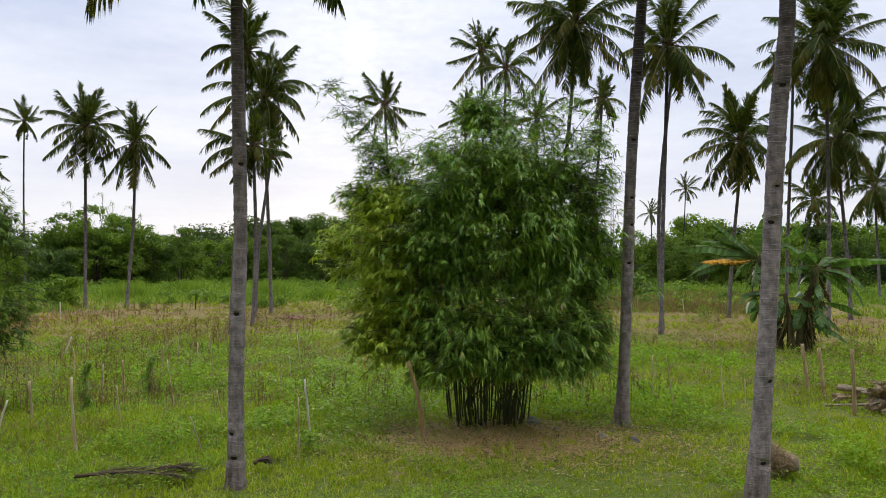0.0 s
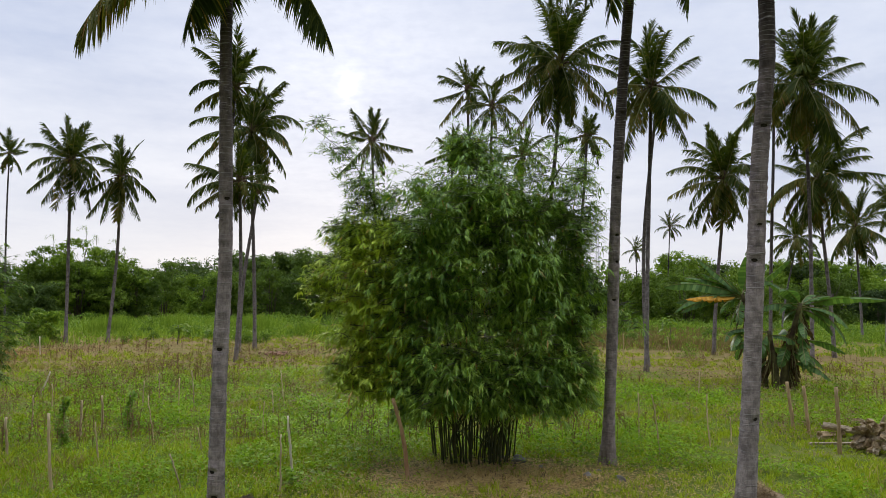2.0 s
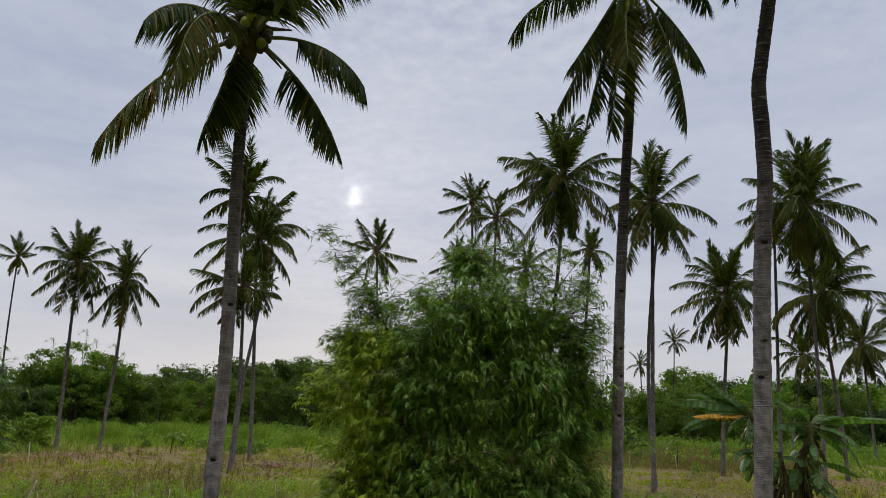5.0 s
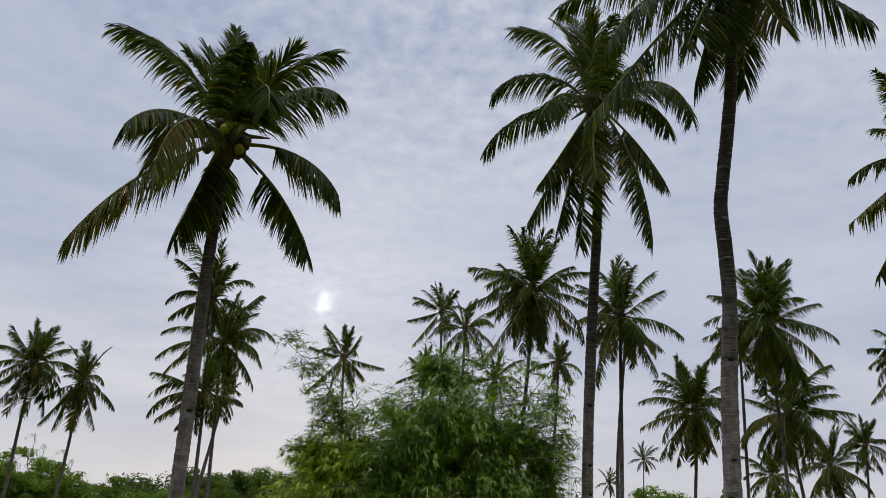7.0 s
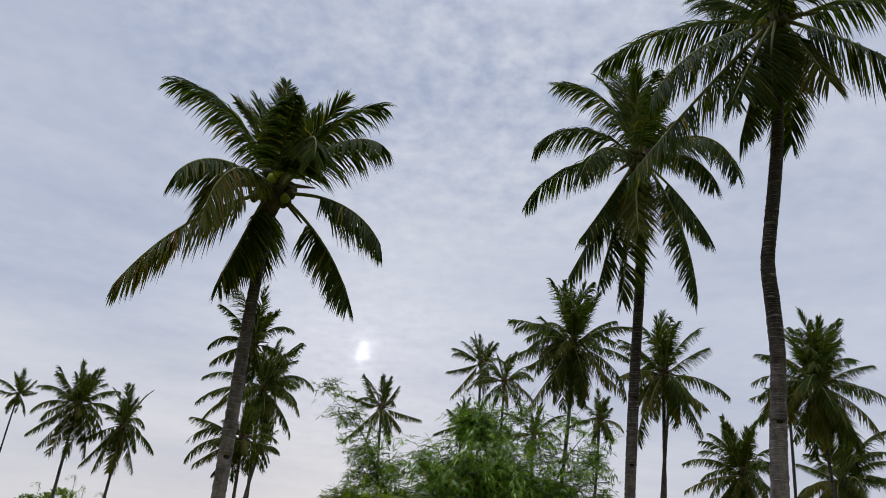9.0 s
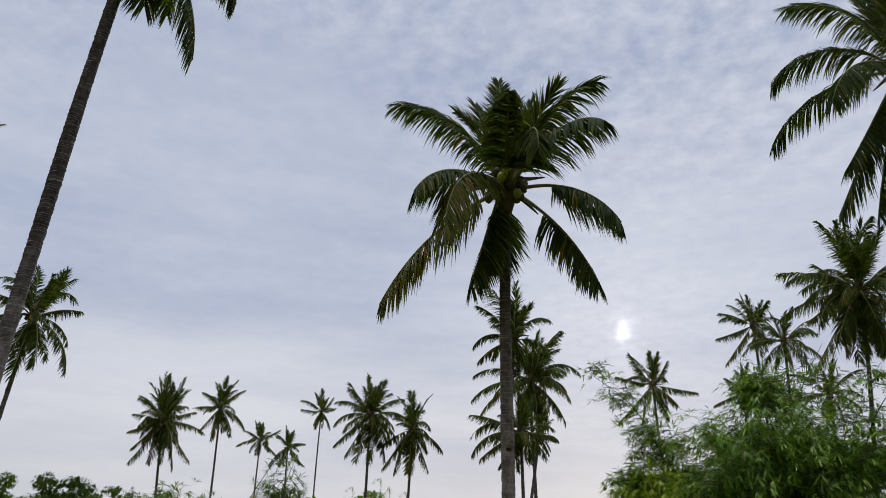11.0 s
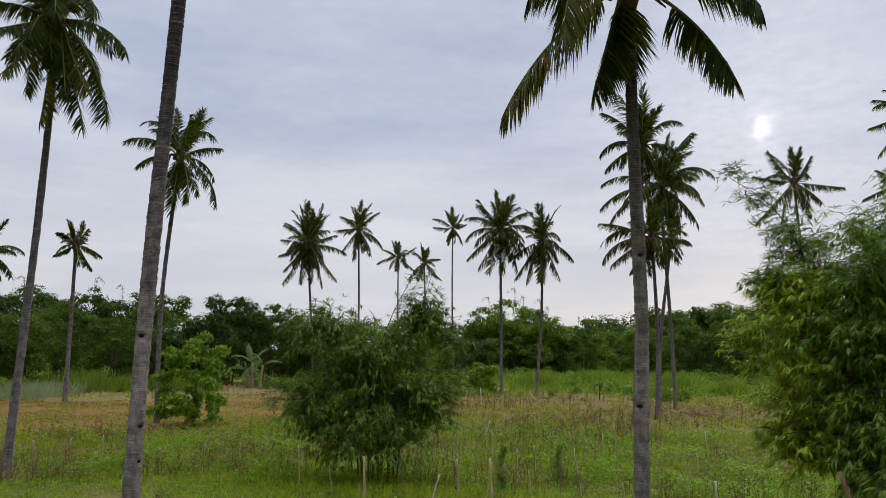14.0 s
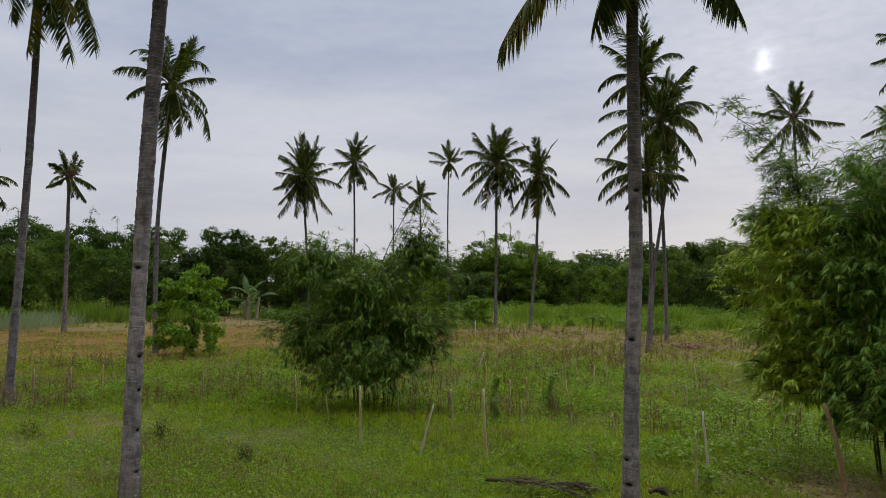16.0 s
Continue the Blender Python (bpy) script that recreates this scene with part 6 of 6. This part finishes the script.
def root_stump(x, y, turn, seed):
    """An uprooted stump on its side: a fluted butt, a crown of broken roots, pale splinters on top."""
    g = np.random.default_rng(seed)
    ob = thing("root_stump", (x, y, 0), "uprooted weathered stump with jagged broken roots and pale splinters", "stump")
    ob.rotation_euler = (0, 0, radians(turn))
    put("butt", poly_mesh("butt", rugged(spline([(-0.25, 0, 0.42), (0.3, 0.02, 0.4), (1.1, 0, 0.3)], 14), np.linspace(0.28, 0.24, 14), 22, g, 0.14, 0.08, 0.12), LOG, False), ob)
    for k in range(34):
        a = k * 2.4 + g.normal(0, 0.2)
        side = np.array([0, math.cos(a), math.sin(a)])
        ring = 0.12 + 0.34 * math.sqrt((k + 0.5) / 34)
        long = g.uniform(0.16, 0.34)
        root = np.array([-0.15 - 0.12 * (k % 3), 0, 0.42]) + side * ring * 0.75
        tip = root + np.array([-g.uniform(0.12, 0.4), 0, 0]) + side * long * (0.3 + ring) + g.normal(0, 0.07, 3)
        mid = (root + tip) / 2 + g.normal(0, 0.035, 3)
        root[2], mid[2], tip[2] = max(root[2], 0.1), max(mid[2], 0.08), max(tip[2], 0.04)
        v, f = rugged(spline([root, mid, tip], 6), np.linspace(0.11, 0.055, 6) * g.uniform(0.6, 1.25), 7, g, 0.2, 0.12, 0.1)
        put("root", poly_mesh("root", (v, f), SPLINTER if k % 4 == 1 else LOG, False), ob)
    for k in range(9):
        base = np.array([g.uniform(0.0, 0.8), g.uniform(-0.22, 0.22), 0.6])
        tip = base + [g.uniform(-0.25, 0.3), g.uniform(-0.1, 0.1), g.uniform(0.15, 0.38)]
        put("splinter", poly_mesh("splinter", rugged(spline([base, (base + tip) / 2 + g.normal(0, 0.02, 3), tip], 5), np.linspace(0.08, 0.02, 5), 6, g, 0.2, 0.1, 0.06), SPLINTER, False), ob)


log(13.1, 23.7, 0.95, 0.10, -16, 1, "hollow weathered grey log with broken ends", 0.34, 6, SPLINTER)
log(12.85, 23.75, 0.8, 0.11, 12, 2, "short dark log under a paler one")
log(12.55, 22.7, 1.9, 0.07, 3, 3, "long pale split plank lying in the grass", None, 0, SPLINTER, 0.6)
log(13.9, 23.6, 0.7, 0.16, 40, 4, "thick rotten log with splintered end")
root_stump(13.25, 21.9, 20, 6)


def fallen_frond(x, y, turn, length, seed):
    g = np.random.default_rng(seed)
    ob = thing("fallen_frond", (x, y, 0), "dead brown palm frond lying flat in the grass", "palm frond", "fallen fronds")
    ob.rotation_euler = (0, 0, radians(turn))
    p = spline([(-length / 2, 0, 0.15), (0, 0.08, 0.2), (length / 2, 0, 0.12)], 14)
    put("rachis", poly_mesh("rachis", tube(p, np.linspace(0.04, 0.012, 14), 6), DEAD_FROND), ob)
    n = 130
    u = g.uniform(0.1, 1, n)
    b = np.stack([np.interp(u, np.linspace(0, 1, 14), p[:, k]) for k in range(3)], 1)
    way = np.stack([g.uniform(0.6, 1.2, n), g.choice([-1, 1], n) * g.uniform(0.4, 0.9, n), g.uniform(-0.05, 0.22, n)], 1)
    put("frond_blade", leaf_mesh("frond_blade", leaves(b, way, g.uniform(0.35, 0.75, n) * min(1.0, 0.3 + length * 0.4), 0.04), DEAD_FROND), ob)["kind"] = "stuff"


fallen_frond(-6.05, 14.35, 6, 1.9, 1)
fallen_frond(-5.25, 14.75, -12, 0.7, 2)
fallen_frond(-3.7, 15.3, 20, 0.25, 3)

for k, (x, y, s) in enumerate([(2.4, 20.0, 0.17), (2.0, 20.3, 0.10), (3.9, 18.3, 0.10), (4.6, 17.9, 0.12), (4.3, 18.8, 0.08), (2.9, 19.2, 0.08)]):
    lump("stone", x, y, s * 0.25, s, (1.2, 0.9, 0.7), STONE, "rounded grey field stone half sunk in grass", "stone", 20 + k, 0.25, k * 40, "field stones")
g0 = np.random.default_rng(12)
for k in range(16):
    lump("brick_bat", -11.9 + g0.normal(0, 0.55), 58.0 + g0.normal(0, 0.8), 0.08, g0.uniform(0.1, 0.2), (1.5, 0.8, 0.6), RUBBLE, "broken reddish brick in a rubble heap", "rubble", 60 + k, 0.4, g0.uniform(0, 180), "rubble heap")


def litter():
    """Dry bamboo leaf litter round the clump and over the bare patch before it."""
    g = np.random.default_rng(17)
    n = 30000
    a, d = g.uniform(0, 6.28, n), np.abs(g.normal(0, 1.0, n))
    p = np.stack([1.4 + np.cos(a) * d * 2.6, 18.0 + np.sin(a) * d * 1.5, g.uniform(0.0, 0.07, n)], 1)
    q = leaves(p, g.normal(0, 1, (n, 3)) * [1, 1, 0.12], g.uniform(0.1, 0.25, n), g.uniform(0.015, 0.03, n))
    tagged(put("leaf_litter", leaf_mesh("leaf_litter", q, LITTER)), "dry straw-coloured bamboo leaf litter on the ground", "leaf litter", kind="stuff")


litter()


# ---- radio mast far behind the trees ----
def mast(x, y, h):
    ob = thing("radio_mast", (x, y, 0), "thin grey lattice radio mast far behind the trees", "mast")
    w = 1.6
    for sx, sy in ((1, 1), (1, -1), (-1, 1), (-1, -1)):
        put("leg", poly_mesh("leg", tube([(sx * w, sy * w, -0.5), (sx * w * 0.5, sy * w * 0.5, h)], 0.16, 5), MAST), ob)
    braces = []
    for k in range(16):
        z0, z1 = h * k / 16, h * (k + 1) / 16
        a, b = w * (1 - 0.5 * z0 / h), w * (1 - 0.5 * z1 / h)
        braces += [tube([(-a, -a, z0), (b, -b, z1)], 0.08, 4), tube([(a, -a, z0), (-b, -b, z1)], 0.08, 4), tube([(-a, a, z0), (-a, -a, z0)], 0.08, 4), tube([(-a, -a, z0), (a, -a, z0)], 0.08, 4)]
    put("bracing", poly_mesh("bracing", join(braces), MAST), ob)
    put("spike", poly_mesh("spike", tube([(0, 0, h - 1), (0, 0, h + 6)], 0.12, 5), MAST), ob)


MAST = solid("galvanised_steel", (0.35, 0.36, 0.38), (0.45, 0.46, 0.48), 1.0, 0.6, 20, 0.1)
mast(133.0, 585.0, 60.0)


# ---- reeds and a sapling at the far side of the field ----
def reed_clump(x, y, r0, h, seed, label, mat):
    g = np.random.default_rng(seed)
    n = 800
    p = np.concatenate([g.normal(0, r0 * 0.6, (n, 2)), np.zeros((n, 1))], 1)
    out = np.concatenate([p[:, :2] * 0.12 + g.normal(0, 0.2, (n, 2)), np.ones((n, 1))], 1)
    ob = put("reed_clump", leaf_mesh("reed_clump", leaves(p, out, g.uniform(0.45, 1.1, n) * h, g.uniform(0.03, 0.06, n), np.array([[0.3, -1.0, 0]]) + g.normal(0, 0.4, (n, 3))), mat))
    ob.location = (x, y, 0)
    tagged(ob, label, "reeds", "reed clumps", "stuff")


SILVER = leafy("silver_grass", (0.14, 0.17, 0.10), (0.24, 0.28, 0.18), (0.36, 0.40, 0.28), 0.3, 0.7, 0.5, gloss=0.08)
for k, (x, y, r0, h, pale) in enumerate([(-62.9, 43.6, 1.6, 2.2, 0), (-61.0, 46.2, 1.2, 1.6, 0), (-58.5, 49.5, 1.2, 2.0, 0), (-60.5, 36.5, 2.0, 1.2, 1), (-61.5, 39.0, 2.0, 1.25, 1), (-57.0, 34.0, 1.8, 1.0, 1), (-37.0, 88.0, 1.8, 2.4, 0), (-22.0, 96.0, 2.0, 2.6, 0), (-33.0, 98.0, 2.0, 2.4, 0), (-14.5, 90.0, 1.4, 1.6, 0), (-8.0, 84.0, 1.3, 1.5, 0), (-19.0, 78.0, 1.0, 1.0, 0)]):
    reed_clump(x, y, r0, h, 700 + k, "tall silvery grass clump at the edge of the tilled strip" if pale else "tall yellow-green reed clump before the wood", SILVER if pale else SHRUB_MAT)


def sapling(x, y, h, seed):
    """A young papaya-like plant: bare stem, drooping leaf whorl."""
    g = np.random.default_rng(seed)
    ob = thing("sapling", (x, y, 0), "young broad-leaved sapling standing in dry grass", "sapling", "saplings")
    put("stem", poly_mesh("stem", tube([(0, 0, -0.1), (0.03, 0, h * 0.5), (0, 0, h * 0.85)], [0.05, 0.04, 0.03], 6), TREE_BARK), ob)
    n = 90
    a = g.uniform(0, 6.28, n)
    p = np.stack([np.cos(a) * 0.15, np.sin(a) * 0.15, h * g.uniform(0.65, 0.95, n)], 1)
    way = np.stack([np.cos(a), np.sin(a), g.uniform(-0.9, 0.5, n)], 1)
    put("foliage", leaf_mesh("foliage", leaves(p + way * g.uniform(0.1, 0.7, (n, 1)), way + [0, 0, -0.3], g.uniform(0.3, 0.6, n), g.uniform(0.16, 0.3, n)), SHRUB_LEAF), ob)["kind"] = "stuff"


sapling(-23.2, 69.9, 2.0, 1)
sapling(-20.5, 72.5, 1.4, 2)
sapling(30.5, 97.0, 2.2, 3)
sapling(23.5, 72.4, 3.1, 4)
